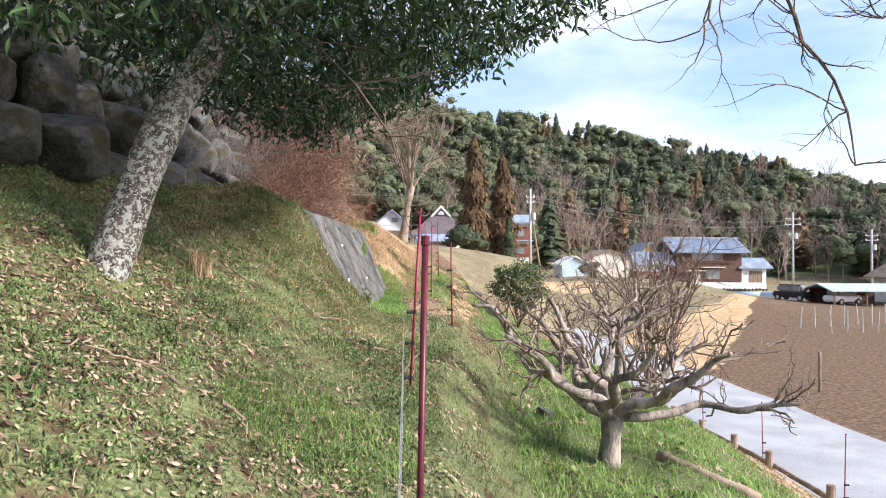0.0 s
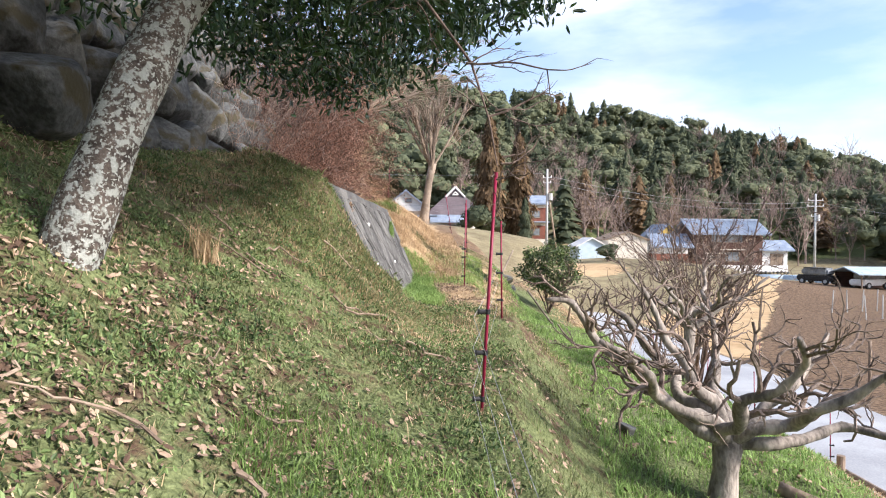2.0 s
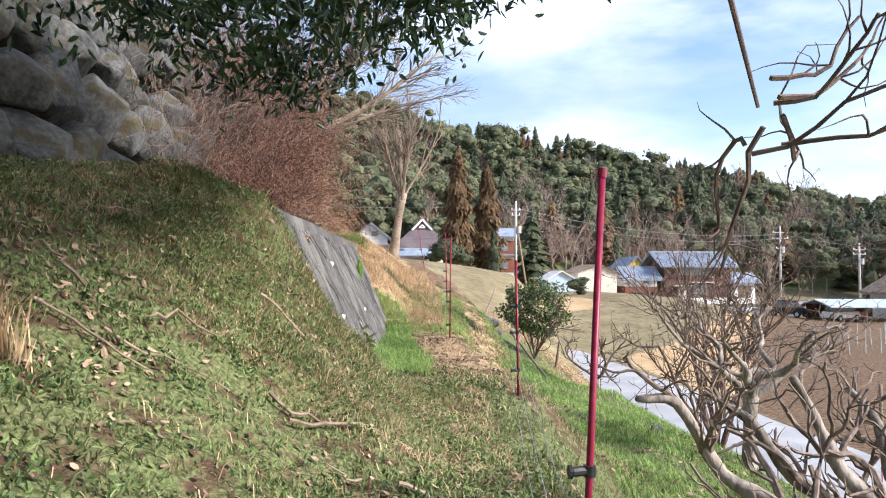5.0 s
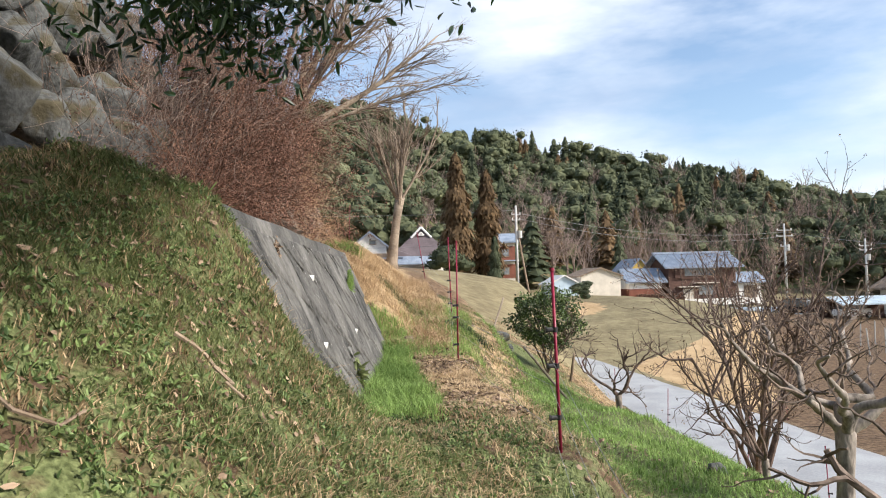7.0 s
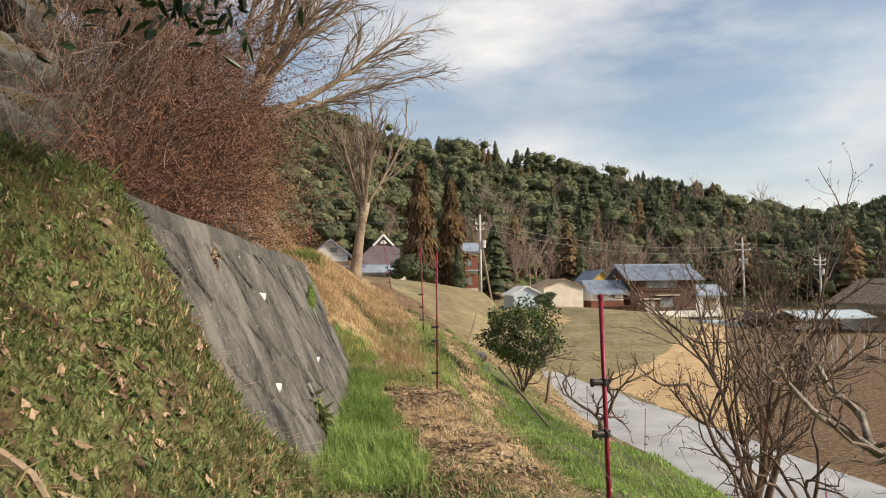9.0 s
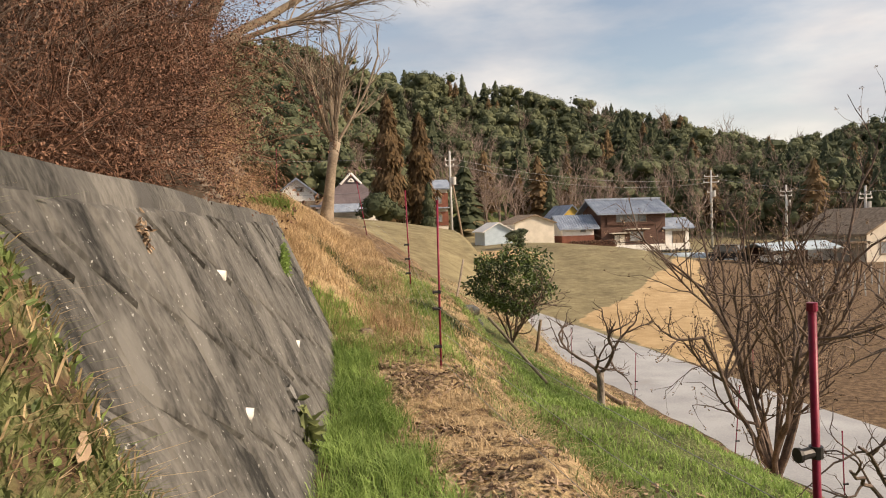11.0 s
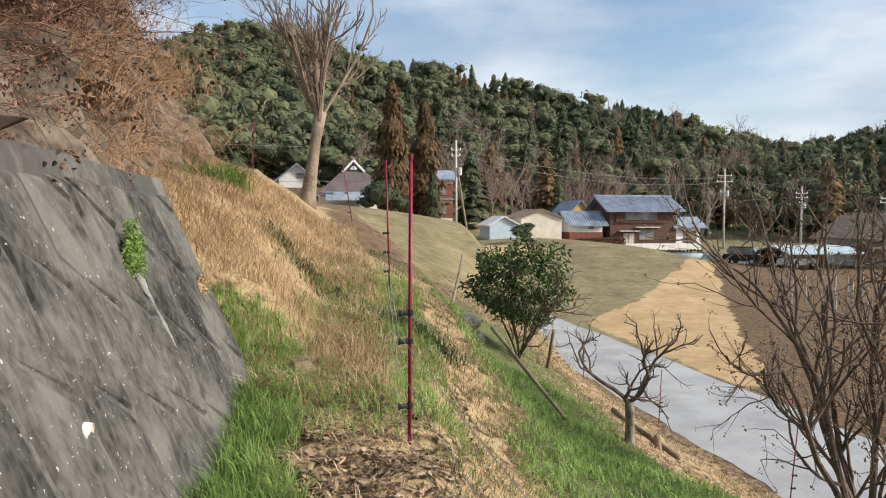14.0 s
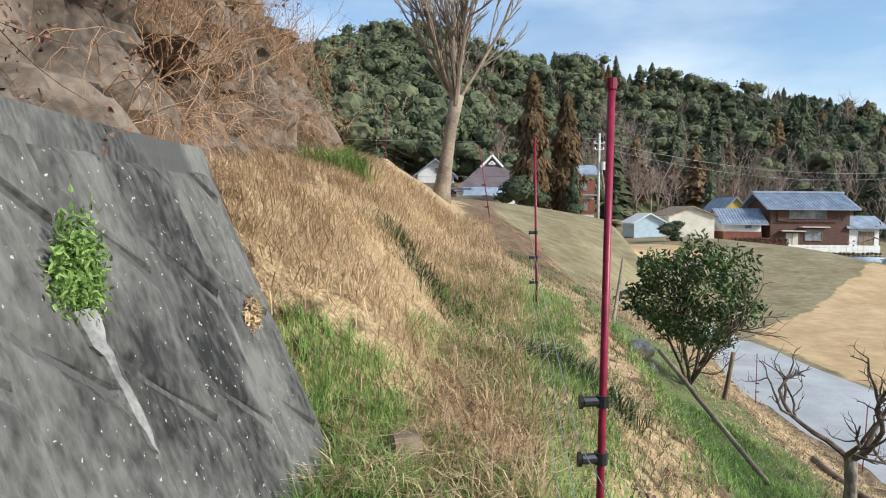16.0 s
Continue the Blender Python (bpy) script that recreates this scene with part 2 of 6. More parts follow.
M_POLE = mat("concrete_pole", (0.38, 0.38, 0.37), (0.52, 0.52, 0.5), 2, 0.8, 0.1, 20)
M_CONIFER = mat("cedar_foliage", (0.04, 0.056, 0.032), (0.118, 0.132, 0.074), 0.12, 0.9, 0.0, 1.2, isl=0.12, trans=0.25)
M_CEDARBROWN = mat("winter_cedar_foliage", (0.09, 0.06, 0.032), (0.22, 0.145, 0.075), 0.12, 0.9, 0.0, 1.2, isl=0.4, trans=0.3)
M_BROADLEAF = mat("broadleaf_foliage", (0.05, 0.064, 0.034), (0.152, 0.166, 0.088), 0.1, 0.8, 0.0, 1.2, isl=0.12, trans=0.2)
M_BAREWOOD = mat("bare_far_wood", (0.17, 0.125, 0.105), (0.34, 0.26, 0.22), 0.2, 0.9, 0.0, 2, isl=0.4)
M_TARP = mat("pale_blue_sheet", (0.3, 0.37, 0.42), (0.45, 0.53, 0.58), 2, 0.5, 0.1, 12)
M_CARBLUE = mat("blue_paint", (0.42, 0.52, 0.6), (0.52, 0.62, 0.7), 2, 0.4, 0.0, 10)

# ---- mesh building ----


def part(name, data, material, parent=None, label=""):
    """Links a bmesh or (verts, faces) as one mesh object, under a thing or part if given."""
    me = bpy.data.meshes.new(name)
    if isinstance(data, bmesh.types.BMesh):
        data.to_mesh(me)
        data.free()
    else:
        me.from_pydata([tuple(v) for v in data[0]] if isinstance(data[0], list) else data[0].tolist(), [], data[1] if isinstance(data[1], list) else data[1].tolist())
    me.materials.append(material)
    ob = new(name, me)
    if parent:
        ob.parent = parent
    if label:
        tagged(ob, label)
    return ob


def smooth(ob):
    ob.data.polygons.foreach_set("use_smooth", [True] * len(ob.data.polygons))
    return ob


def box(x0, x1, y0, y1, z0, z1, bevel=0.0):
    bm = bmesh.new()
    bmesh.ops.create_cube(bm, size=1)
    bmesh.ops.transform(bm, verts=bm.verts, matrix=Matrix.Translation(((x0 + x1) / 2, (y0 + y1) / 2, (z0 + z1) / 2)) @ Matrix.Diagonal((x1 - x0, y1 - y0, z1 - z0, 1)))
    if bevel:
        bmesh.ops.bevel(bm, geom=bm.edges, offset=bevel, segments=2, affect="EDGES")
    return bm


def rod(a, b, r0, r1=None, sides=10):
    """A tapered rod from a to b as a bmesh."""
    a, b = Vector(a), Vector(b)
    bm = bmesh.new()
    bmesh.ops.create_cone(bm, cap_ends=True, segments=sides, radius1=r0, radius2=r0 if r1 is None else r1, depth=(b - a).length)
    q = (b - a).to_track_quat("Z", "Y").to_matrix().to_4x4()
    bmesh.ops.transform(bm, verts=bm.verts, matrix=Matrix.Translation((a + b) / 2) @ q)
    return bm


def join_bm(*many):
    out = bmesh.new()
    for bm in many:
        me = bpy.data.meshes.new("piece")
        bm.to_mesh(me)
        bm.free()
        out.from_mesh(me)
        bpy.data.meshes.remove(me)
    return out


class Tubes:
    """Gathers tapered tubes along polylines into one mesh."""

    def __init__(self):
        self.v, self.f = [], []

    def add(self, pts, radii, sides=5):
        pts = np.asarray(pts, float)
        d = np.gradient(pts, axis=0)
        d /= np.linalg.norm(d, axis=1)[:, None] + 1e-9
        ref = np.array([0.31, 0.2, 0.93]) if abs(d[0][2]) < 0.9 else np.array([1.0, 0.1, 0.0])
        base = len(self.v)
        a = np.linspace(0, 2 * np.pi, sides, endpoint=False)
        for p, t, r in zip(pts, d, radii):
            u = np.cross(t, ref)
            u /= np.linalg.norm(u) + 1e-9
            w = np.cross(t, u)
            self.v.extend((p + r * (np.cos(s) * u + np.sin(s) * w)).tolist() for s in a)
        for k in range(len(pts) - 1):
            for s in range(sides):
                i, j = base + k * sides + s, base + k * sides + (s + 1) % sides
                self.f.append((i, j, j + sides, i + sides))
        self.f.append(tuple(base + (len(pts) - 1) * sides + s for s in range(sides)))
        self.f.append(tuple(base + s for s in range(sides))[::-1])

    def data(self):
        return self.v, self.f


def wander(rng, start, way, length, steps, crook, up=0.0):
    """A crooked polyline."""
    pts, p, d = [np.array(start, float)], np.array(start, float), np.array(way, float)
    d /= np.linalg.norm(d)
    for _ in range(steps):
        d = d + rng.normal(0, crook, 3) + np.array([0, 0, up])
        d /= np.linalg.norm(d)
        p = p + d * length / steps
        pts.append(p.copy())
    return np.array(pts)


def branch(rng, tubes, tips, start, way, length, radius, level, crook=0.25, up=0.05, kids=(4, 4, 3), spread=0.9, sides=6, shrink=0.55):
    """A limb with its side branches, down to twigs; tips gathers the ends."""
    steps = 7 if level else 5
    pts = wander(rng, start, way, length, steps, crook, up)
    tubes.add(pts, np.linspace(radius, radius * (0.5 if level else 0.25), len(pts)), sides if level > 1 else 4 if level else 3)
    if not level:
        tips.append(pts[-1])
        return
    for k in range(kids[-level] if level <= len(kids) else 3):
        i = rng.integers(2, len(pts))
        d = pts[i] - pts[i - 1]
        d = d / np.linalg.norm(d) + rng.normal(0, spread / 1.7, 3)
        branch(rng, tubes, tips, pts[i], d, length * shrink * rng.uniform(0.7, 1.2), radius * 0.5, level - 1, crook, up, kids, spread, sides, shrink)


def leaves(rng, centres, length, width, droop=0.0, fold=0.25):
    """Pointed, slightly folded leaves at the centres, six corners each, as (verts, faces)."""
    n = len(centres)
    d = rng.normal(0, 1, (n, 3))
    d[:, 2] -= droop
    d /= np.linalg.norm(d, axis=1)[:, None]
    s = np.cross(d, rng.normal(0, 1, (n, 3)))
    s /= np.linalg.norm(s, axis=1)[:, None]
    u = np.cross(s, d)
    ln, wd = length * rng.uniform(0.7, 1.25, (n, 1)), width * rng.uniform(0.7, 1.2, (n, 1))
    c = np.asarray(centres)
    v = np.stack([c, c + d * ln * 0.3 + s * wd / 2 + u * wd * fold, c + d * ln * 0.7 + s * wd * 0.4 + u * wd * fold, c + d * ln, c + d * ln * 0.7 - s * wd * 0.4 + u * wd * fold, c + d * ln * 0.3 - s * wd / 2 + u * wd * fold], 1).reshape(-1, 3)
    i = (np.arange(n) * 6)[:, None]
    return v, np.concatenate([i + [0, 1, 2, 3], i + [0, 3, 4, 5]], 0)


def blades(rng, xy, height, width, lean=0.35, ground=None):
    """Bent, tapered grass blades standing at xy, as (verts, faces)."""
    n = len(xy)
    a = rng.uniform(0, 2 * np.pi, n)
    dx, dy = np.cos(a), np.sin(a)
    h = height * rng.uniform(0.5, 1.3, n)
    b = h * lean * rng.uniform(0.2, 1.6, n)
    z = ground(xy[:, 0], xy[:, 1]) - 0.01
    w = width * rng.uniform(0.7, 1.3, n) / 2
    px, py = -dy, dx
    rows = []
    for k, f, g, e in ((0, 0, 1, 1), (1, 0, -1, 1), (2, 0.35, -1, 0.85), (3, 0.35, 1, 0.85), (4, 1.0, 0, 0)):
        hz = {0: 0.0, 0.35: 0.62, 1.0: 1.0}[f]
        rows.append(np.stack([xy[:, 0] + dx * b * f + px * w * g * e, xy[:, 1] + dy * b * f + py * w * g * e, z + h * hz * (1 - 0.25 * lean * f)], 1))
    v = np.stack(rows, 1).reshape(-1, 3)
    i = np.arange(n) * 5
    return v.tolist(), [(k, k + 1, k + 2, k + 3) for k in i.tolist()] + [(k + 3, k + 2, k + 4) for k in i.tolist()]


def step(a, b, x):
    t = np.clip((x - a) / (b - a), 0, 1)
    return t * t * (3 - 2 * t)


# ---- the lie of the land ----
FENCE_Y = [-6, 0, 1.8, 5.2, 9, 11, 13, 17, 24, 40, 60]
FENCE_X = [0.1, 0.05, 0.04, 0.05, 0.52, 0.5, 0.36, 0.62, 0.55, 0.0, 0.0]
FENCE_Z = [-0.6, -0.25, -0.1, 0.24, 0.4, 0.38, 0.43, 0.78, 1.45, 2.1, 2.4]
RIDGE_X = [-160, -60, -36, -21, -11, 3, 24, 49, 74, 92, 108, 130, 150, 166, 180, 300]
RIDGE_Z = [18, 23, 31, 38.5, 39.5, 38, 36.5, 33.5, 30, 27.5, 22, 16.5, 14, 21, 23, 24]
ROAD_Z = -3.0


def rough(x, y, size, seed=0.0):
    """Cheap smooth unevenness."""
    x, y = x / size + seed, y / size - seed
    return (np.sin(x * 2.1 + 1.7 * np.sin(y * 1.3)) + np.sin(y * 2.7 + 1.3 * np.sin(x * 1.9 + 1)) + 0.6 * np.sin(x * 5.3 + y * 4.1) + 0.4 * np.sin(x * 9.7 - y * 8.3)) / 3


def bank(x, y):
    """The uphill side, from the fence line to the left."""
    xf, f = np.interp(y, FENCE_Y, FENCE_X), np.interp(y, FENCE_Y, FENCE_Z)
    d = xf - x
    plain = np.interp(d, [0, 0.5, 1, 2, 2.8, 3.1, 3.6, 4.3, 12, 40], [0, 0.14, 0.38, 0.95, 1.42, 1.68, 1.85, 3.7, 8.0, 18.0])
    steep = np.interp(d, [0, 0.65, 1.0, 1.5, 2.0, 2.9, 3.3, 3.8, 4.4, 12, 40], [0, 0.08, 0.28, 0.78, 1.27, 1.62, 1.75, 1.9, 3.7, 8.0, 18.0])
    foot = 1.12
    walled = np.interp(d, [0, foot, foot + 0.32, foot + 1.0, foot + 1.3, foot + 1.9, foot + 2.6, 12, 40], [0, 0.03, 0.15, 1.43, 1.5, 1.9, 2.9, 8.0, 18.0])
    ledge = np.interp(d, [0, foot, foot + 0.32, foot + 1.0, 3.1, 3.5, 3.8, 4.4, 12, 40], [0, 0.03, 0.15, 1.43, 1.72, 1.8, 1.95, 3.7, 8.0, 18.0])
    walled = ledge + (walled - ledge) * step(11.6, 13.0, y)
    after = np.interp(d, [0, 0.6, 1.2, 1.9, 2.5, 3.2, 4.2, 12, 40], [0, 0.12, 0.6, 1.0, 1.15, 1.6, 3.6, 8.0, 18.0])
    far = np.interp(d, [0, 1, 4, 20, 60], [0, 0.2, 0.8, 1.5, 12])
    h = plain + (steep - plain) * step(5.5, 8.3, y)
    h = h + 0.25 * step(8.0, 8.65, y) * step(1.25, 1.9, d) * (1 - step(2.4, 3.2, d))
    edge = np.interp(d, [0.9, 1.3, 1.7, 2.0, 2.6, 4.0], [8.75, 8.85, 9.0, 9.08, 8.95, 8.5]) + 0.07 * rough(x, y, 0.25)
    h = h + (walled - h) * step(edge - 0.25, edge + 0.1, y)
    h = h + (after - h) * step(13.9, 14.9, y)
    h = h + (far - h) * step(23, 40, y)
    return f + h


def slope(x, y):
    """The downhill side, from the fence line to the road."""
    xf, f = np.interp(y, FENCE_Y, FENCE_X), np.interp(y, FENCE_Y, FENCE_Z)
    e = x - xf
    near = np.interp(e, [0, 0.15, 0.6, 1.0, 2.4], [0, -0.04, -0.5, -0.72, -0.9]) + f
    near = np.where(e > 2.4, near + (-2.85 - near) * np.clip((x - xf - 2.4) / (6.9 - xf - 2.4), 0, 1), near)
    late = np.interp(e, [0, 0.85, 1.15, 1.6, 2.9, 4.2], [0, -0.4, -0.85, -1.5, -2.15, -2.9]) + f
    late = np.where(e > 4.2, late + (-2.9 - late) * np.clip((e - 4.2) / 1.9, 0, 1), late)
    h = near + (late - near) * step(13, 17.5, y)
    h = h + (np.maximum(f - 0.06 * e - 0.01 * e * e, -2.9) - h) * step(24, 45, y)
    return np.maximum(np.where(x > 6.9, np.minimum(h, -2.9), h), -2.95)


def height(x, y):
    x, y = np.asarray(x, float), np.asarray(y, float)
    xf = np.interp(y, FENCE_Y, FENCE_X)
    h = np.where(x < xf, bank(x, y), slope(x, y))
    far = np.interp(x, [-60, -10, 0, 8, 14, 22, 28, 32, 40, 60], [8, 3, 2.4, 0.6, -1.3, -0.8, -1.1, -2.3, -2.9, ROAD_Z])
    h = h + (far - h) * step(40, 70, y)
    h = h - step(6.9, 7.2, x) * (1 - step(40, 60, y)) * 0.08
    h = h + 0.06 * rough(x, y, 0.9) * step(7.4, 5.5, x) * (1 - step(26, 40, y)) + 0.03 * rough(x, y, 0.23, 3.0) * step(7.0, 5.5, x) * (1 - step(22, 30, y))
    foot = np.interp(x, [-40, 0, 15, 30, 60, 100, 200], [75, 95, 108, 112, 118, 112, 95])
    rise = np.interp(x, RIDGE_X, RIDGE_Z)
    t = np.clip((y - foot) / (205 - foot), 0, 1.6)
    h = h + np.where(t > 0, (rise + 3) * np.minimum(t, 1.0) ** 1.2 - 12 * np.maximum(t - 1, 0), 0)
    h = h + 1.5 * rough(x, y, 25.0) * step(foot, foot + 25, y)
    return h


def axis(parts):
    out = []
    for a, b, s in parts:
        out.extend(np.arange(a, b, s).tolist())
    return np.array(out + [parts[-1][1]])


def put_on(x, y):
    return float(height(np.array([x]), np.array([y]))[0])


gx = axis([(-1500, -300, 200), (-300, -60, 20), (-60, -12, 4), (-12, -4.5, 0.5), (-4.5, 4.5, 0.09), (4.5, 8, 0.2), (8, 40, 0.7), (40, 60, 2.5), (60, 320, 8), (320, 1500, 200)])
gy = axis([(-1500, -100, 200), (-100, -20, 8), (-20, -3, 0.7), (-3, 21, 0.09), (21, 45, 0.4), (45, 80, 0.9), (80, 240, 4), (240, 500, 40), (500, 1800, 200)])
GX, GY = np.meshgrid(gx, gy)
GZ = height(GX, GY)
nx, ny = len(gx), len(gy)
idx = np.arange(nx * ny).reshape(ny, nx)
faces = np.stack([idx[:-1, :-1], idx[:-1, 1:], idx[1:, 1:], idx[1:, :-1]], -1).reshape(-1, 4)
ground = tagged(smooth(part("ground", (np.stack([GX, GY, GZ], -1).reshape(-1, 3), faces), M_GROUND)), "earth slope with moss, litter and dry grass", "ground", kind="structure")


def zone(x, y, which):
    """Where the ground carries moss, straw, bare soil, fallow field or the tan dry field: 0 to 1."""
    xf = np.interp(y, FENCE_Y, FENCE_X)
    d = xf - x
    w = 0.25 * rough(x, y, 0.7, 5.0)
    d = d + w
    def band(a0, a1, soft=0.3):
        return step(a0 - soft, a0 + soft, d) * (1 - step(a1 - soft, a1 + soft, d))
    line = 25.3 + (x - 11.1) * 1.8
    below = step(11.0, 11.6, x) * (1 - step(-1, 1, y - line + 0.6 * rough(x, y, 4.0)))
    if which == "moss":
        m = 0.4 * band(0.0, 9) * (1 - step(8.3, 10, y)) + 0.5 * (1 - band(-0.95, 50)) * (1 - step(3.8, 5.2, x)) + 0.45 * band(0.45, 1.2) * step(8.5, 10, y) + 0.42 * band(-0.95, 0.1) * (1 - step(8, 10, y))
        return m * (1 - step(22, 30, y)) + 0.6 * step(108, 116, y)
    if which == "straw":
        return (0.5 * step(13.3, 15.3, y) * band(0.1, 2.0) + 0.4 * step(8.6, 10.5, y) * band(-0.9, 0.7) + 0.38 * step(3.6, 4.8, x) * (1 - step(6.8, 7.1, x))) * (1 - step(28, 36, y))
    if which == "soil":
        return 0.8 * below * (1 - step(66, 76, y)) + 0.2 * band(-0.7, -0.2, 0.2) * (1 - step(14, 17, y)) + 0.6 * band(2.2, 40) * step(8.7, 10, y) * (1 - step(26, 32, y)) + 0.5 * step(17.5, 20, y) * (1 - step(28, 34, y)) * band(-0.8, 0.5)
    if which == "fallow":
        return step(25, 33, y + 2 * rough(x, y, 3.0)) * step(0.6, 2.6, x) * (1 - step(118, 124, y)) * (1 - below * (1 - step(66, 76, y)))
    left = 40 + (x - 13.3) * 1.25
    q = rough(x, y, 4.0) * 0.6
    return step(10.6, 11.2, x) * step(-0.6, 0.6, y - line + q) * step(-0.6, 0.6, left - y + q) * (1 - step(33, 36, x)) + 0.8 * (1 - step(0.7, 1.1, np.hypot((x - 12) / 7, (y - 66) / 9)))


for zn in ("moss", "straw", "soil", "fallow", "tan"):
    at = ground.data.attributes.new("m_" + zn, "FLOAT", "POINT")
    at.data.foreach_set("value", zone(GX, GY, zn).ravel().astype(np.float32))

# the concrete road, with a worn, slightly wavy edge
ry = np.arange(-8, 44, 0.5)
rl = 7.25 + 0.06 * np.sin(ry * 1.9) + 0.04 * np.sin(ry * 5.1) + 0.012 * np.maximum(ry - 28, 0) ** 1.6 * -0.35
rr = 10.95 + 0.05 * np.sin(ry * 1.3 + 1) - 0.03 * np.maximum(ry - 20, 0) - 0.012 * np.maximum(ry - 28, 0) ** 1.6 * 0.3
rv, rf = [], []
for k, (y, a, b) in enumerate(zip(ry, rl, rr)):
    for x, z in ((a, -3.2), (a, ROAD_Z + 0.03), ((2 * a + b) / 3, ROAD_Z + 0.06), ((a + 2 * b) / 3, ROAD_Z + 0.06), (b, ROAD_Z + 0.03), (b, -3.2)):
        rv.append((x, y, z))
    if k:
        for j in range(5):
            i = (k - 1) * 6 + j
            rf.append((i, i + 1, i + 7, i + 6))
tagged(part("road", (rv, rf), M_ROAD), "pale grey concrete farm road", "road", kind="structure")

# ---- the concrete retaining wall ----


def wall_x(y, z):
    return -1.127 + 0.073 * (y - 10.84) - 0.43 * (z - 1.43)


def wall_top(y):
    return 1.885 - 0.02 * (y - 9.2) + 0.008 * math.sin(y * 3.1)


def clip_z(poly, z, keep_above):
    """A polygon of (y, z) cut at a height."""
    out = []
    for k, a in enumerate(poly):
        b = poly[(k + 1) % len(poly)]
        ina, inb = (a[1] >= z) == keep_above, (b[1] >= z) == keep_above
        if ina:
            out.append(a)
        if ina != inb:
            t = (z - a[1]) / (b[1] - a[1])
            out.append((a[0] + t * (b[0] - a[0]), z))
    return out


def wall_panel(poly, low, high):
    """One slanting panel: it stands low proud of the wall at its left edge and high at its right, with worn, sloping edges."""
    cy, cz = sum(p[0] for p in poly) / len(poly), sum(p[1] for p in poly) / len(poly)
    y0, y1 = min(p[0] for p in poly), max(p[0] for p in poly)
    n = len(poly)
    V = [(wall_x(y, z) - 0.01, y, z) for y, z in poly]
    for y, z in poly:
        d = math.hypot(y - cy, z - cz)
        f = max(0.0, 1 - 0.045 / max(d, 0.08))
        yy, zz = cy + (y - cy) * f, cz + (z - cz) * f
        V.append((wall_x(yy, zz) + low + (high - low) * (yy - y0) / (y1 - y0), yy, zz))
    return V, [tuple(range(n, 2 * n))] + [(k, (k + 1) % n, n + (k + 1) % n, n + k) for k in range(n)]


def retaining_wall():
    """A battered concrete wall, cast in a form that left slanting panels with grooves between them."""
    rng = np.random.default_rng(5)
    ys, zs = np.arange(9.0, 14.121, 0.03), np.linspace(0, 1, 50)
    V = []
    for s in zs:
        for y in ys:
            z = 0.1 + s * (wall_top(y) - 0.1)
            lip = 0.008 if z > wall_top(y) - 0.075 else 0.0
            V.append((wall_x(y, z) + lip + 0.005 * noise.noise(Vector((0, y * 9, z * 9))), y, z))
    n, m = len(ys), len(zs)
    i = np.arange(n * m).reshape(m, n)
    F = np.stack([i[:-1, :-1], i[:-1, 1:], i[1:, 1:], i[1:, :-1]], -1).reshape(-1, 4).tolist()
    b = len(V)
    V += [(V[int(i[-1, k])][0] - 0.26, ys[k], wall_top(ys[k]) + 0.01) for k in range(n)]
    F += [(int(i[-1, k]), int(i[-1, k + 1]), b + k + 1, b + k) for k in range(n - 1)]
    c = len(V)
    V += [(V[int(i[k, -1])][0] - 0.26, ys[-1], V[int(i[k, -1])][2]) for k in range(m)]
    F += [(int(i[k, -1]), c + k, c + k + 1, int(i[k + 1, -1])) for k in range(m - 1)]
    c = len(V)
    V += [(V[int(i[k, 0])][0] - 0.26, ys[0], V[int(i[k, 0])][2]) for k in range(m)]
    F += [(int(i[k + 1, 0]), c + k + 1, c + k, int(i[k, 0])) for k in range(m - 1)]
    wall = tagged(part("retaining_wall", (V, F), M_WALL), "stained grey concrete retaining wall with slanting cast panels", "wall", kind="structure")
    wide, tall, fall, gap = 0.34, 0.44, 0.8, 0.01
    for k in range(15):
        a, e = 8.95 + k * wide + gap / 2, 8.95 + (k + 1) * wide - gap / 2
        base = (k % 3) * 0.16 + 8.95 * fall
        for j in range(-2, 22):
            z0 = j * tall + base - 8.9
            poly = [(a, z0 - fall * (a - 8.95) + gap * 0.4), (e, z0 - fall * (e - 8.95) + gap * 0.4), (e, z0 + tall - fall * (e - 8.95)), (a, z0 + tall - fall * (a - 8.95))]
            poly = clip_z(poly, 0.14, True)
            if len(poly) > 2:
                poly = clip_z(poly, wall_top(a) - 0.1, False)
            if len(poly) < 3 or max(p[1] for p in poly) - min(p[1] for p in poly) < 0.06:
                continue
            part("panel", wall_panel(poly, 0.012 + rng.uniform(-0.003, 0.003), 0.021 + rng.uniform(-0.003, 0.003)), M_PANEL, wall)
    return wall


retaining_wall()

# ---- rocks ----


def boulder(x, y, z, r, seed, squash=(1, 0.8, 0.85), material=None, spin=180):
    rng = np.random.default_rng(seed)
    bm = bmesh.new()
    bmesh.ops.create_icosphere(bm, subdivisions=4, radius=1)
    cuts = rng.normal(0, 1, (13, 3))
    cuts /= np.linalg.norm(cuts, axis=1)[:, None]
    off = rng.uniform(0.5, 0.85, 13)
    for v in bm.verts:
        p = np.array(v.co)
        for c, o in zip(cuts, off):
            over = p @ c - o
            if over > 0:
                p = p - c * over * 0.93
        p = p * (1 + 0.05 * noise.noise(Vector(p * 2.3 + seed)) + 0.02 * noise.noise(Vector(p * 7 + seed)))
        v.co = Vector(p * r * 1.25 * np.array(squash))
    ob = smooth(part("boulder", bm, material or M_STONE))
    ob.matrix_basis = pose(x, y, z, rng.uniform(-15, 15), rng.uniform(-15, 15), rng.uniform(-spin, spin))
    return tagged(ob, "grey mossy boulder of an old dry-stone bank", "boulder", "boulders of the stone bank")


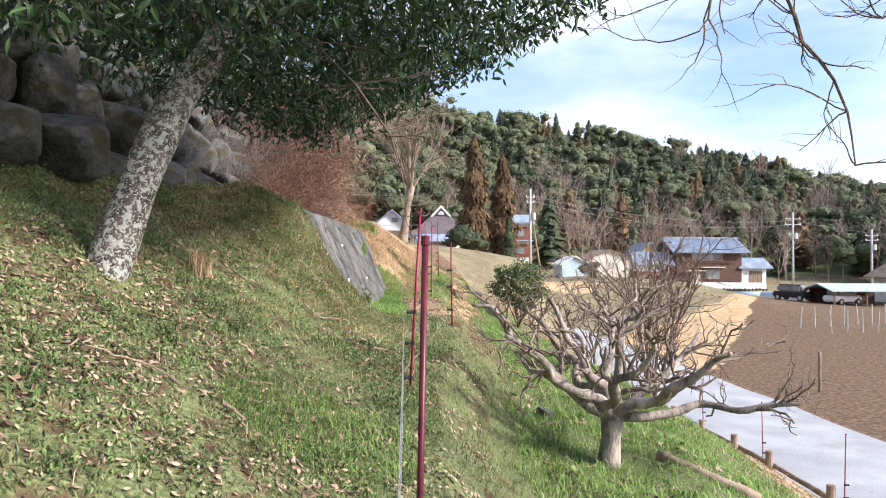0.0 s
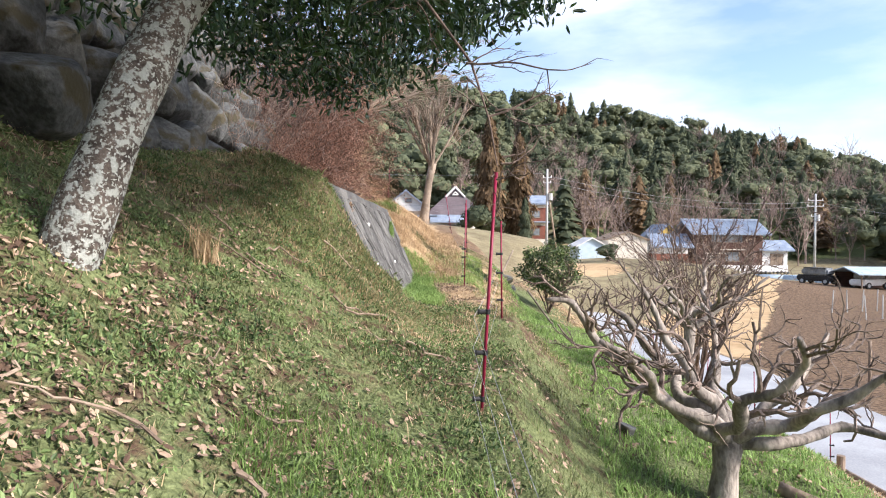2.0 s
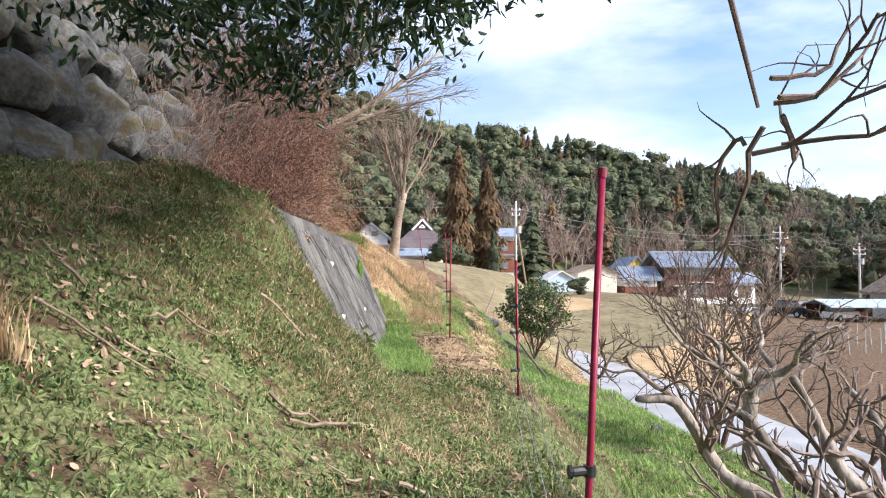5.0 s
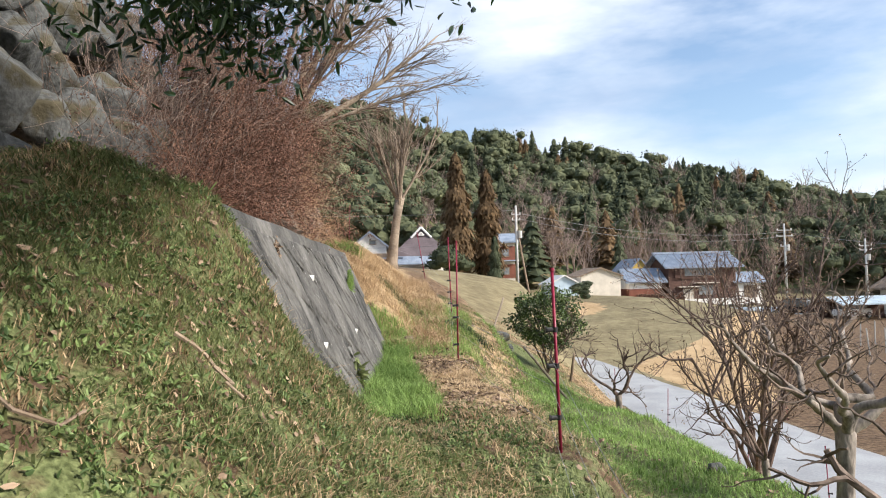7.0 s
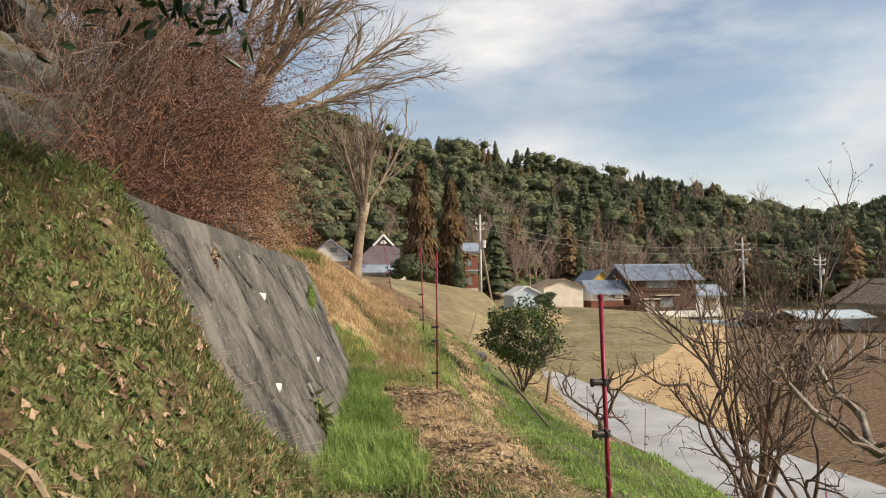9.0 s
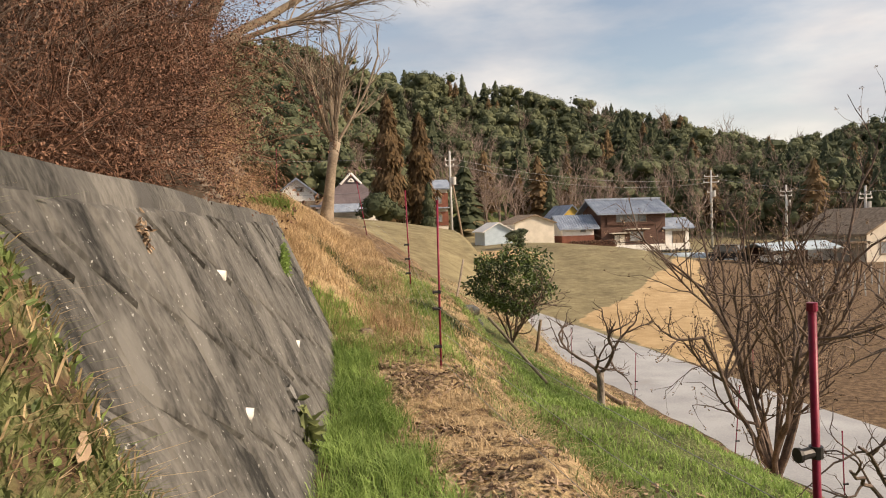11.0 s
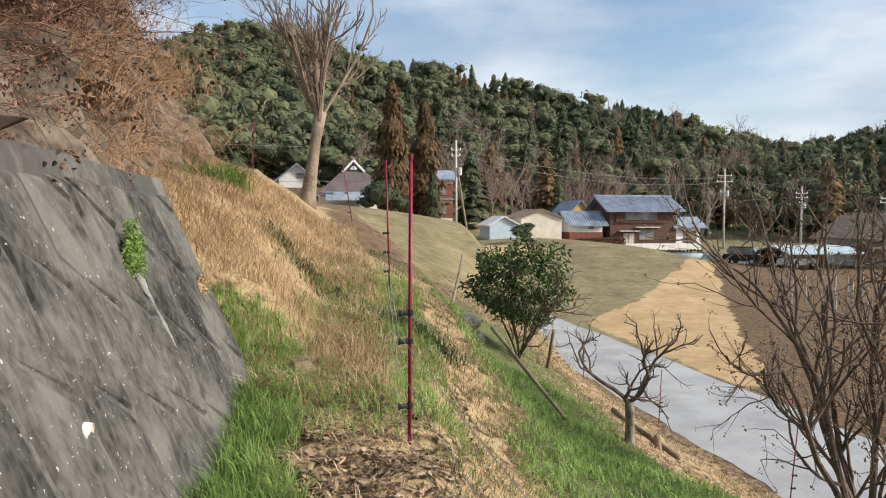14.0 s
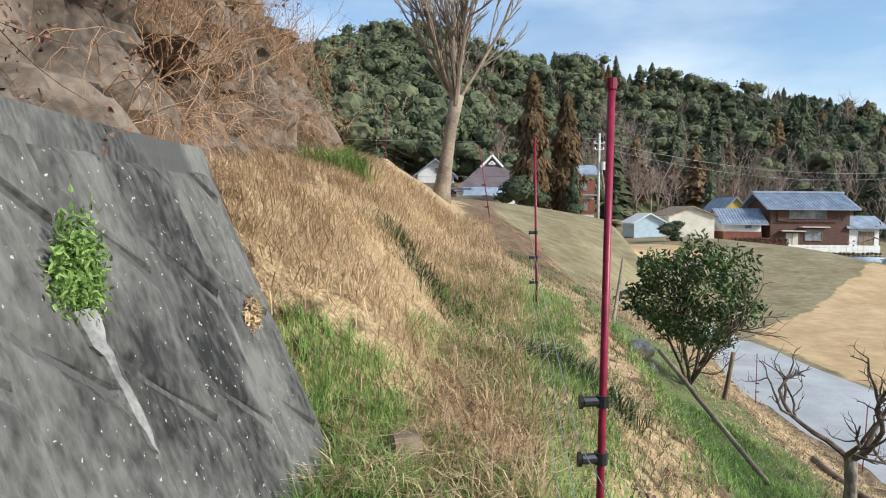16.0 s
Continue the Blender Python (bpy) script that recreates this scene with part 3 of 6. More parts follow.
sr_ = np.random.default_rng(61)
for row in range(5):
    y = 5.0 + 0.3 * (row % 2)
    while y < 11.5 + 0.35 * row:
        r = sr_.uniform(0.27, 0.43) * (1 - 0.05 * row)
        z = 2.12 + 0.5 * row + sr_.uniform(-0.06, 0.06) + 0.1 * step(7, 9, y)
        boulder(-3.08 - 0.34 * (z - 2.12) + 0.16 * step(8.0, 9.8, y) + 0.22 * step(10.2, 11.4, y) + sr_.uniform(-0.1, 0.08), y + r * 0.8, z, r, int(sr_.integers(1000)), (0.8, 1.0, 0.86), spin=25)
        y += r * 1.75 * sr_.uniform(0.9, 1.15)
M_PALESTONE = mat("pale_boulder", (0.13, 0.132, 0.137), (0.28, 0.284, 0.292), 3, 0.9, 0.5, 22)
tagged(boulder(-2.62, 10.62, 2.2, 0.32, 77, (0.7, 1.1, 0.6), M_PALESTONE, 25), "pale grey slab of rock at the foot of the bank", "boulder")


def cliff(name, y0, y1, x_of, z0, z1, seed, label):
    """A weathered face of blocky rock."""
    ys, zs = np.arange(y0, y1, 0.07), np.arange(0, 1.001, 0.03)
    V = []
    for z in zs:
        for y in ys:
            b = 0.3 * noise.cell(Vector((y * 1.7 + seed, z * 5.3, seed))) + 0.12 * noise.cell(Vector((y * 5 + seed, z * 13, 2))) + 0.3 * noise.noise(Vector((y * 0.9, z * 3.0, seed))) + 0.12 * noise.noise(Vector((y * 4, z * 9, seed)))
            hz = z0 + z * (z1 - z0)
            V.append((x_of(y) - z * (z1 - z0) * 0.42 + b, y + 0.1 * noise.noise(Vector((y * 3, z * 7, 9))), hz + 0.12 * noise.noise(Vector((y * 2, z * 5, 4)))))
    n, m = len(ys), len(zs)
    i = np.arange(n * m).reshape(m, n)
    F = np.stack([i[:-1, :-1], i[:-1, 1:], i[1:, 1:], i[1:, :-1]], -1).reshape(-1, 4).tolist()
    return tagged(part(name, (V, F), M_ROCK), label, "cliff", kind="structure")


cliff("cliff", 12.65, 24.0, lambda y: -1.75 - 0.02 * (y - 18), 1.5, 4.6, 3.0, "brown weathered rock face above the wall")

# ---- fence ----


def fence_post(x, y, tall, lean_x=0.0, lean_y=0.0, heights=(0.83, 0.63, 0.2), thick=0.0105, label="thin red fence post with black wire holders", clip=-1, shaded=None):
    z = put_on(x, y)
    post = new("fence_post")
    post.matrix_basis = pose(x, y, z)
    top = Vector((lean_x, lean_y, tall))
    smooth(part("pole", rod((-lean_x * 0.1, -lean_y * 0.1, -0.12), top, thick, thick, 12), shaded or M_POST, post))
    part("cap", rod(top * 0.985, top + Vector((0, 0, 0.004)), thick * 1.35, thick * 1.3, 12), shaded or M_POST, post)
    for h in heights:
        c = top * (h * 0.9 / tall * 1.2 if tall < 1.2 else h / tall)
        bm = join_bm(rod(c + Vector((0, 0, -0.014)), c + Vector((0, 0, 0.014)), thick * 1.7, None, 10), rod(c + Vector((clip * 0.012, 0, 0)), c + Vector((clip * 0.05, -0.01, 0)), 0.013, 0.013, 10), rod(c + Vector((clip * 0.05, -0.01, 0)), c + Vector((clip * 0.058, -0.01, 0)), 0.018, 0.018, 10))
        part("insulator", bm, M_BLACK, post, "black plastic wire holder")
    return tagged(post, label, "fence post", "fence posts along the path")


POSTS = [(0.012, 1.79, 1.355, 0.02, 0.0), (-0.015, 5.18, 1.36, 0.07, 0.02), (0.5, 8.73, 1.04, -0.02, 0.0), (0.345, 13.0, 1.42, 0.01, 0.0), (0.63, 16.9, 1.36, -0.03, 0.05), (0.55, 24.0, 1.3, -0.2, 0.0), (-1.7, 27.0, 1.35, 0.05, 0.0)]
for k, (x, y, tall, lx, ly) in enumerate(POSTS):
    hs = [(0.55, 0.36, 0.1), (0.58, 0.35, 0.09), (0.64, 0.45, 0.18), (0.655, 0.515, 0.195), (0.6, 0.4, 0.2), (0.6, 0.4, 0.2), (0.6, 0.4, 0.2)][k]
    # the nearest post takes the darker red that stands in for tree shade
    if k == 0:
        fence_post(x, y, tall, lx, ly, hs, 0.0088, "fence post coloured dark maroon for tree shade, with black wire holders", shaded=M_POSTSHADE)
    else:
        fence_post(x, y, tall, lx, ly, hs, 0.0095)
for x, y, tall, lx in [(6.95, 18.95, 1.35, 0.12), (6.9, 13.3, 1.3, -0.03), (6.95, 16.2, 1.3, -0.04), (7.0, 23.2, 1.2, 0.05), (7.0, 27.5, 1.2, 0.0), (7.0, 31.5, 1.2, 0.02), (11.1, 24.4, 1.0, 0.0), (6.8, 10.6, 1.3, 0.03)]:
    fence_post(x, y, tall, lx, 0.0, (0.5, 0.3), 0.0095, "thin red fence post beside the farm road", 1)


def wire(a, b, sag, r=0.0016, label="thin grey electric fence wire", name="fence_wire"):
    a, b = np.array(a), np.array(b)
    t = np.linspace(0, 1, 9)[:, None]
    pts = a + (b - a) * t
    pts[:, 2] -= sag * 4 * (t * (1 - t))[:, 0]
    tu = Tubes()
    tu.add(pts, [r] * 9, 4)
    return tagged(part(name, tu.data(), M_WIRE), label, "wire", "wires")


for (x0, y0, *_), (x1, y1, *_), in zip(POSTS[:-1], POSTS[1:]):
    for h in (0.55, 0.38, 0.14):
        wire((x0 - 0.05, y0, put_on(x0, y0) + h), (x1 - 0.05, y1, put_on(x1, y1) + h), 0.03)

# ---- trees near the path ----


def near_tree():
    """The leaning evergreen with pale lichen on its trunk."""
    rng = np.random.default_rng(11)
    tree = new("leaning_evergreen_tree")
    tree.matrix_basis = pose(-2.0, 4.5, 1.0)
    o = np.array([-1.95, 4.5, 1.0])
    tu, tips = Tubes(), []
    key = np.array([[-2.02, 4.46, 0.85], [-1.95, 4.5, 1.05], [-1.86, 4.58, 1.4], [-1.76, 4.72, 1.85], [-1.62, 4.92, 2.35], [-1.4, 5.1, 2.8], [-1.15, 5.3, 3.2], [-0.9, 5.6, 3.8], [-0.8, 5.9, 4.5]]) - o
    t = np.linspace(0, len(key) - 1, 33)
    pts = np.stack([np.interp(t, range(len(key)), key[:, c]) for c in range(3)], 1)
    rad = np.interp(t, range(len(key)), [0.19, 0.155, 0.135, 0.13, 0.125, 0.105, 0.08, 0.06, 0.03])
    tu.add(pts, rad * (1 + 0.05 * np.sin(t * 4.1)), 20)
    part_trunk = smooth(part("trunk", tu.data(), M_BARK, tree))
    md = part_trunk.modifiers.new("bark", "SUBSURF")
    md.levels = md.render_levels = 1
    limbs = Tubes()
    starts = [(20, (-0.6, 0.3, 0.6)), (21, (0.5, 0.9, 0.5)), (22, (-0.8, 0.9, 0.45)), (24, (0.9, 0.6, 0.35)), (25, (0.2, -1.0, 0.4)), (26, (-1, -0.4, 0.35)), (28, (0.7, 0.9, 0.2)), (29, (-0.4, 1.0, 0.3)), (21, (-0.9, -0.6, 0.5))]
    for k, w in starts:
        branch(rng, limbs, tips, pts[k], w, 1.3, 0.028, 2, 0.12, 0.03, (5, 5), 0.5)
    part("limb_wood", limbs.data(), M_TWIG, tree)
    n = 8200
    c = np.stack([rng.uniform(-4.6, 1.9, n), rng.uniform(2.6, 9.0, n), rng.uniform(2.2, 4.1, n)], 1)
    low = 2.66 + 0.35 * step(-1.7, -2.4, c[:, 0]) * step(4.4, 5.2, c[:, 1]) + 0.26 * rough(c[:, 0], c[:, 1], 0.8, 2.0) - 0.25 * step(-1.2, -2.2, c[:, 0]) * step(4.4, 3.2, c[:, 1])
    low = np.maximum(low, 1.5 + 0.4 * (c[:, 1] - 4.84) + 0.12 * rough(c[:, 0], c[:, 1], 0.5))
    right = -0.05 + 1.9 * (c[:, 2] - 2.65) + 0.25 * rough(c[:, 1], c[:, 2], 0.5) - 0.75 * step(6.2, 7.6, c[:, 1])
    near_edge = 3.3 - 0.5 * step(-1.4, -2.0, c[:, 0])
    gap = rough(c[:, 0] + c[:, 2], c[:, 1], 0.45, 7.0)
    c = c[(c[:, 2] > low) & (c[:, 0] < right) & (c[:, 1] > near_edge) & (gap > -0.38) & ((c[:, 0] > -3.0) | (c[:, 1] < 4.8)) & (np.hypot(c[:, 0] + 1.2, c[:, 1] - 5.6) < 3.6)]
    # one bough reaches further along the path
    far = rng.normal(0, 1, (70, 3)) * [0.3, 0.25, 0.12] + [-1.35, 9.1, 3.05]
    limbs = Tubes()
    limbs.add(np.array([(-0.9, 5.6, 3.8), (-1.1, 7.0, 3.75), (-1.3, 8.3, 3.5), (-1.35, 9.2, 3.1)]) - o, [0.03, 0.024, 0.016, 0.006], 7)
    part("far_bough", limbs.data(), M_TWIG, tree)
    c = np.concatenate([c, far]) - o
    sprigs = Tubes()
    for p in c[::3]:
        sprigs.add([p, p + rng.normal(0, 0.12, 3) + [0, 0, 0.14]], [0.002, 0.004], 3)
    part("sprig_wood", sprigs.data(), M_TWIG, tree)
    c = np.repeat(c, 10, 0) + rng.normal(0, 0.085, (len(c) * 10, 3))
    tagged(part("foliage", leaves(rng, c, 0.1, 0.034, 0.9), M_LEAF, tree), kind="stuff")
    # the bare drooping bough
    tb, ends = Tubes(), []
    bough = np.array([[-1.3, 5.18, 2.95], [-0.95, 5.0, 2.95], [-0.62, 4.75, 2.72], [-0.33, 4.5, 2.38], [-0.12, 4.35, 2.02], [-0.02, 4.3, 1.78], [0.02, 4.28, 1.55]]) - o
    tb.add(bough + rng.normal(0, 0.012, bough.shape), [0.015, 0.012, 0.009, 0.0075, 0.006, 0.0045, 0.0025], 7)
    for k in range(22):
        i = rng.integers(2, 7)
        branch(rng, tb, ends, bough[i] + rng.normal(0, 0.03, 3), (rng.uniform(-0.2, 1.2), rng.uniform(-0.4, 0.5), rng.uniform(-0.5, 0.2)), rng.uniform(0.14, 0.3), 0.004, 1, 0.25, 0.03, (4,), 0.8)
    for k, w, ln in ((2, (1.0, 0.1, 0.3), 0.46), (3, (1.0, -0.1, 0.15), 0.5), (4, (1.0, 0.0, -0.1), 0.42), (3, (-1.0, 0.1, -0.1), 0.24), (5, (0.8, 0.1, 0.2), 0.28)):
        branch(rng, tb, ends, bough[k], w, ln, 0.006, 2, 0.1, 0.0, (4, 4), 0.6, 5, 0.4)
    part("bare_bough", tb.data(), M_TWIG, tree, "thin leafless drooping bough")
    return tagged(tree, "leaning evergreen oak with pale lichen on its trunk", "tree")


near_tree()


def orchard_tree(x, y, fork, spread, tall, r, seed, name="plum_tree", label="pruned leafless plum tree with crooked limbs", limbs=6, kids=(6, 5, 4), mats=None, crook=0.3, up=0.1, lean=(0, 0), buds=0):
    rng = np.random.default_rng(seed)
    z = put_on(x, y)
    tree = new(name)
    tree.matrix_basis = pose(x, y, z)
    tu, tips = Tubes(), []
    f = np.array([lean[0], lean[1], fork])
    tu.add([(0, 0, -0.1), (0.01, 0, 0.05), tuple(f * 0.55 + [0.015, 0.01, 0]), tuple(f)], [r * 1.5, r * 1.15, r, r * 1.1], 12)
    smooth(part("trunk", tu.data(), (mats or (M_PLUM, M_TWIG))[0], tree))
    big = Tubes()
    for k in range(limbs):
        a = 2 * np.pi * (k + rng.uniform(-0.25, 0.25)) / limbs + 0.3
        w = (np.cos(a) * spread, np.sin(a) * spread, tall * rng.uniform(0.55, 1.0))
        branch(rng, big, tips, f * 0.97, w, np.linalg.norm(w) * 0.95, r * 0.55, 3, crook, up, kids, 1.0, 7, 0.5)
    part("limb_wood", big.data(), (mats or (M_PLUM, M_TWIG))[1], tree)
    if buds:
        tips = np.array(tips)
        pick = np.repeat(tips, buds, 0) + rng.normal(0, 0.015, (len(tips) * buds, 3))
        tagged(part("dry_leaves", leaves(rng, pick, 0.035, 0.016, 0.4), M_DRYLEAF, tree), kind="stuff")
    return tagged(tree, label, "tree", "orchard trees")


def plum_tree(x, y, fork, limbs, r, seed, label):
    """A pruned plum: a short trunk, crooked limbs that swing out low and turn up, and short upright shoots."""
    rng = np.random.default_rng(seed)
    tree = new("plum_tree")
    tree.matrix_basis = pose(x, y, put_on(x, y))
    tu, tips = Tubes(), []
    f = np.array([0.03, 0.0, fork])
    tu.add([(-0.01, 0, -0.12), (0.0, 0, 0.03), (0.02, 0.01, fork * 0.5), tuple(f), (0.03, 0, fork + 0.05)], [r * 1.6, r * 1.2, r, r * 1.25, r * 0.7], 14)
    smooth(part("trunk", tu.data(), M_PLUM, tree))
    for a, reach, rise in limbs:
        a = math.radians(a)
        side, lt = Tubes(), Tubes()
        out = np.array([math.cos(a), math.sin(a), 0])
        turn = np.array([-math.sin(a), math.cos(a), 0])
        key = [f - [0, 0, 0.02]]
        for q, h in ((0.16, 0.2), (0.34, 0.3), (0.52, 0.52), (0.7, 0.62), (0.86, 0.86), (1.0, 1.0)):
            key.append(f + out * reach * q + turn * rng.normal(0, 0.085) + np.array([0, 0, rise * h + rng.normal(0, 0.035)]))
        key = np.array(key)
        t = np.linspace(0, len(key) - 1, 25)
        line = np.stack([np.interp(t, range(len(key)), key[:, c]) for c in range(3)], 1)
        line[1:-1] = (line[:-2] + 2 * line[1:-1] + line[2:]) / 4
        rad = np.linspace(r * 0.68, r * 0.2, 25) * (1 + 0.12 * rng.normal(0, 1, 25))
        lt.add(line, rad, 9)
        limb = smooth(part("limb", lt.data(), M_PLUM, tree))
        for k in range(7):
            i = int(rng.integers(8, 25))
            w = out * rng.normal(0.45, 0.5) + turn * rng.normal(0, 0.8) + np.array([0, 0, rng.uniform(0.1, 0.9)])
            branch(rng, side, tips, line[i], w, rng.uniform(0.28, 0.55), max(rad[i] * 0.55, 0.008), 2, 0.3, 0.08, (3, 3), 0.9, 6, 0.55)
        tagged(part("side_wood", side.data(), M_PLUMTWIG, limb), kind="stuff")
    return tagged(tree, label, "tree", "orchard trees")


M_PLUMTWIG = mat("plum_branch_bark", (0.085, 0.062, 0.05), (0.27, 0.21, 0.17), 8, 0.9, 0.4, 45)
plum_tree(1.73, 6.0, 0.42, [(165, 1.25, 0.95), (205, 1.1, 0.75), (120, 1.0, 0.8), (75, 0.95, 0.85), (30, 1.15, 0.7), (-10, 1.5, 0.16), (-50, 1.1, 0.65), (-95, 0.9, 0.75), (150, 0.6, 1.0)], 0.085, 3, "pruned leafless plum tree with crooked pale limbs")
plum_tree(3.0, 9.95, 0.7, [(170, 0.9, 0.8), (110, 0.85, 0.85), (50, 0.9, 0.8), (-10, 0.95, 0.7), (-70, 0.9, 0.8), (-130, 0.9, 0.75)], 0.06, 4, "slender pruned plum tree with a tall trunk")
orchard_tree(5.6, 15.9, 0.3, 1.25, 3.6, 0.075, 6, "young_tree", "many-stemmed leafless tree with dry buds beside the road", 9, (6, 5, 4), (M_TWIG, M_TWIG), 0.13, 0.08, buds=5)
orchard_tree(4.1, 18.5, 0.6, 0.95, 0.5, 0.06, 7, "pollarded_tree", "small pollarded leafless tree on the lower bank", 4, (4, 4, 3), None, 0.25)
orchard_tree(2.9, 10.9, 0.2, 0.45, 0.9, 0.03, 8, "sapling", "thin leafless sapling on the lower bank", 4, (3, 3, 3))
def cliff_tree():
    """Several brown stems from one stool on the cliff top, leaning out, with long sweeping boughs."""
    rng = np.random.default_rng(10)
    tree = new("cliff_tree")
    tree.matrix_basis = pose(-2.15, 16.2, 3.75)
    for w, ln, r in (((0.5, 0.1, 1.0), 4.2, 0.085), ((0.62, -0.2, 0.95), 4.0, 0.075), ((0.25, 0.3, 1.0), 4.4, 0.08), ((0.9, 0.2, 0.75), 3.7, 0.07), ((0.1, -0.2, 1.0), 3.8, 0.06), ((1.0, -0.1, 0.5), 3.0, 0.045)):
        tu, tw, tips = Tubes(), Tubes(), []
        pts = wander(rng, (rng.normal(0, 0.08), rng.normal(0, 0.08), -0.1), w, ln, 12, 0.05, 0.012)
        rad = np.linspace(r, r * 0.2, 13)
        tu.add(pts, rad, 9)
        stem = smooth(part("stem", tu.data(), M_PALEBARK, tree))
        for k in range(15):
            i = int(rng.integers(3, 13))
            d = pts[i] - pts[i - 1]
            d = d / np.linalg.norm(d) + np.array([rng.normal(0.45, 0.4), rng.normal(0, 0.45), rng.normal(0, 0.3)])
            branch(rng, tw, tips, pts[i], d, rng.uniform(0.7, 1.7) * (1 - i / 24), max(rad[i] * 0.4, 0.008), 2, 0.09, 0.0, (6, 5), 0.5, 5, 0.5)
        tagged(part("side_wood", tw.data(), M_PALEBARK, stem), kind="stuff")
    return tagged(tree, "many-stemmed leafless tree leaning out from the cliff top", "tree")


cliff_tree()


def overhanging_tree():
    """A leafless tree beside the start of the walk; two of its boughs droop over the slope."""
    rng = np.random.default_rng(33)
    tree = new("bare_tree")
    x, y = 2.95, 3.0
    z = put_on(x, y)
    o = np.array([x, y, z])
    tree.matrix_basis = pose(x, y, z)
    tu = Tubes()
    tu.add(np.array([(x, y, z - 0.1), (x - 0.05, y, z + 1.2), (x - 0.15, y - 0.05, 2.2), (x - 0.25, y - 0.1, 3.1), (x - 0.3, y, 4.0)]) - o, [0.11, 0.085, 0.07, 0.05, 0.02], 10)
    smooth(part("trunk", tu.data(), M_PLUM, tree))
    for pts, rad in (([(2.72, 2.9, 3.0), (1.95, 2.8, 2.78), (1.42, 2.62, 2.32), (1.6, 2.6, 1.98), (1.72, 2.58, 1.62)], 0.017), ([(2.72, 2.9, 3.05), (1.8, 2.75, 2.8), (1.22, 2.62, 2.45), (1.1, 2.6, 2.12)], 0.013), ([(2.72, 2.9, 2.9), (2.1, 2.75, 2.5), (1.85, 2.65, 2.2)], 0.011)):
        tb, ends = Tubes(), []
        pts = np.array(pts) - o
        t = np.linspace(0, len(pts) - 1, 15)
        line = np.stack([np.interp(t, range(len(pts)), pts[:, c]) for c in range(3)], 1) + rng.normal(0, 0.012, (15, 3))
        tb.add(line, np.linspace(rad, 0.003, 15), 6)
        for k in range(16):
            i = rng.integers(5, 15)
            branch(rng, tb, ends, line[i], (rng.normal(-0.3, 0.8), rng.normal(0, 0.3), rng.normal(-0.2, 0.5)), rng.uniform(0.15, 0.4), 0.004, 1, 0.2, 0.03, (4,), 0.8)
        part("bough", tb.data(), M_TWIG, tree)
    return tagged(tree, "leafless tree with thin drooping boughs", "tree")


overhanging_tree()


def evergreen_bush():
    rng = np.random.default_rng(21)
    x, y = 3.22, 20.9
    z = put_on(x, y)
    bush = new("evergreen_bush")
    bush.matrix_basis = pose(x, y, z)
    tu, tips = Tubes(), []
    for k in range(9):
        a = rng.uniform(0, 6.28)
        branch(rng, tu, tips, (0, 0, 0), (np.cos(a) * 0.55, np.sin(a) * 0.55, 1), 1.1, 0.022, 2, 0.15, 0.05, (5, 5), 0.8)
    part("stem_wood", tu.data(), M_TWIG, bush)
    n = 5200
    d = rng.normal(0, 1, (n, 3))
    d /= np.linalg.norm(d, axis=1)[:, None]
    lump = 0.82 + 0.18 * np.sin(d[:, 0] * 5 + 1) * np.sin(d[:, 1] * 6) + 0.12 * np.sin(d[:, 2] * 7 + d[:, 0] * 4)
    c = d * (lump * rng.uniform(0.55, 1.05, n) ** 0.5)[:, None] * np.array([0.98, 0.9, 0.82]) + [0, 0, 1.28]
    c = c[c[:, 2] > 0.5]
    tagged(part("foliage", leaves(rng, c, 0.085, 0.036), M_BUSH, bush), kind="stuff")
    return tagged(bush, "dense glossy evergreen bush on the bank above the road", "bush")


evergreen_bush()


def brush(x, y, tall, wide, n, seed, material, name, label, droop=-0.06, twig=0.004, leafy=0):
    """A thicket of thin arching stems."""
    rng = np.random.default_rng(seed)
    z = put_on(x, y) - 0.1
    if y > 12.8:
        z = max(z, min(1.5 + (-1.75 - x) / 0.42, 4.4))
    ob = new(name)
    ob.matrix_basis = pose(x, y, z)
    tu, tips = Tubes(), []
    for k in range(n):
        s = (rng.normal(0, wide * 0.35), rng.normal(0, wide * 0.5), 0)
        branch(rng, tu, tips, s, (rng.normal(0.25, 0.45), rng.normal(-0.1, 0.5), 1), tall * rng.uniform(0.45, 1.15), twig, 1, 0.2, droop, (7,), 1.0, 4, 0.42)
    tagged(part("stem_wood", tu.data(), material, ob), kind="stuff")
    if leafy:
        t = np.array(tips)
        c = np.repeat(t, leafy, 0) + rng.normal(0, 0.03, (len(t) * leafy, 3))
        tagged(part("dead_leaves", leaves(rng, c, 0.022, 0.013, 0.5), material, ob), kind="stuff")
    return tagged(ob, label, "shrub", "shrubs on the bank")


M_GREYBRUSH = mat("grey_brown_brush", (0.1, 0.075, 0.062), (0.3, 0.225, 0.185), 2, 0.9, 0.0, 14, isl=0.5)
M_PALEBRUSH = mat("tan_brush", (0.19, 0.105, 0.06), (0.42, 0.27, 0.165), 2, 0.9, 0.0, 14, isl=0.5)
for k, (x, y, tall, wide) in enumerate([(-2.45, 11.9, 1.25, 0.8), (-2.3, 12.6, 1.4, 0.9), (-2.35, 13.5, 1.15, 0.9), (-2.35, 14.6, 1.0, 0.9), (-2.6, 13.3, 1.5, 1.0)]):
    brush(x, y, tall, wide, 190, 50 + k, M_REDTWIG, "red_brown_shrub", "dense red-brown winter shrub overhanging the wall", -0.1, 0.004, 12)
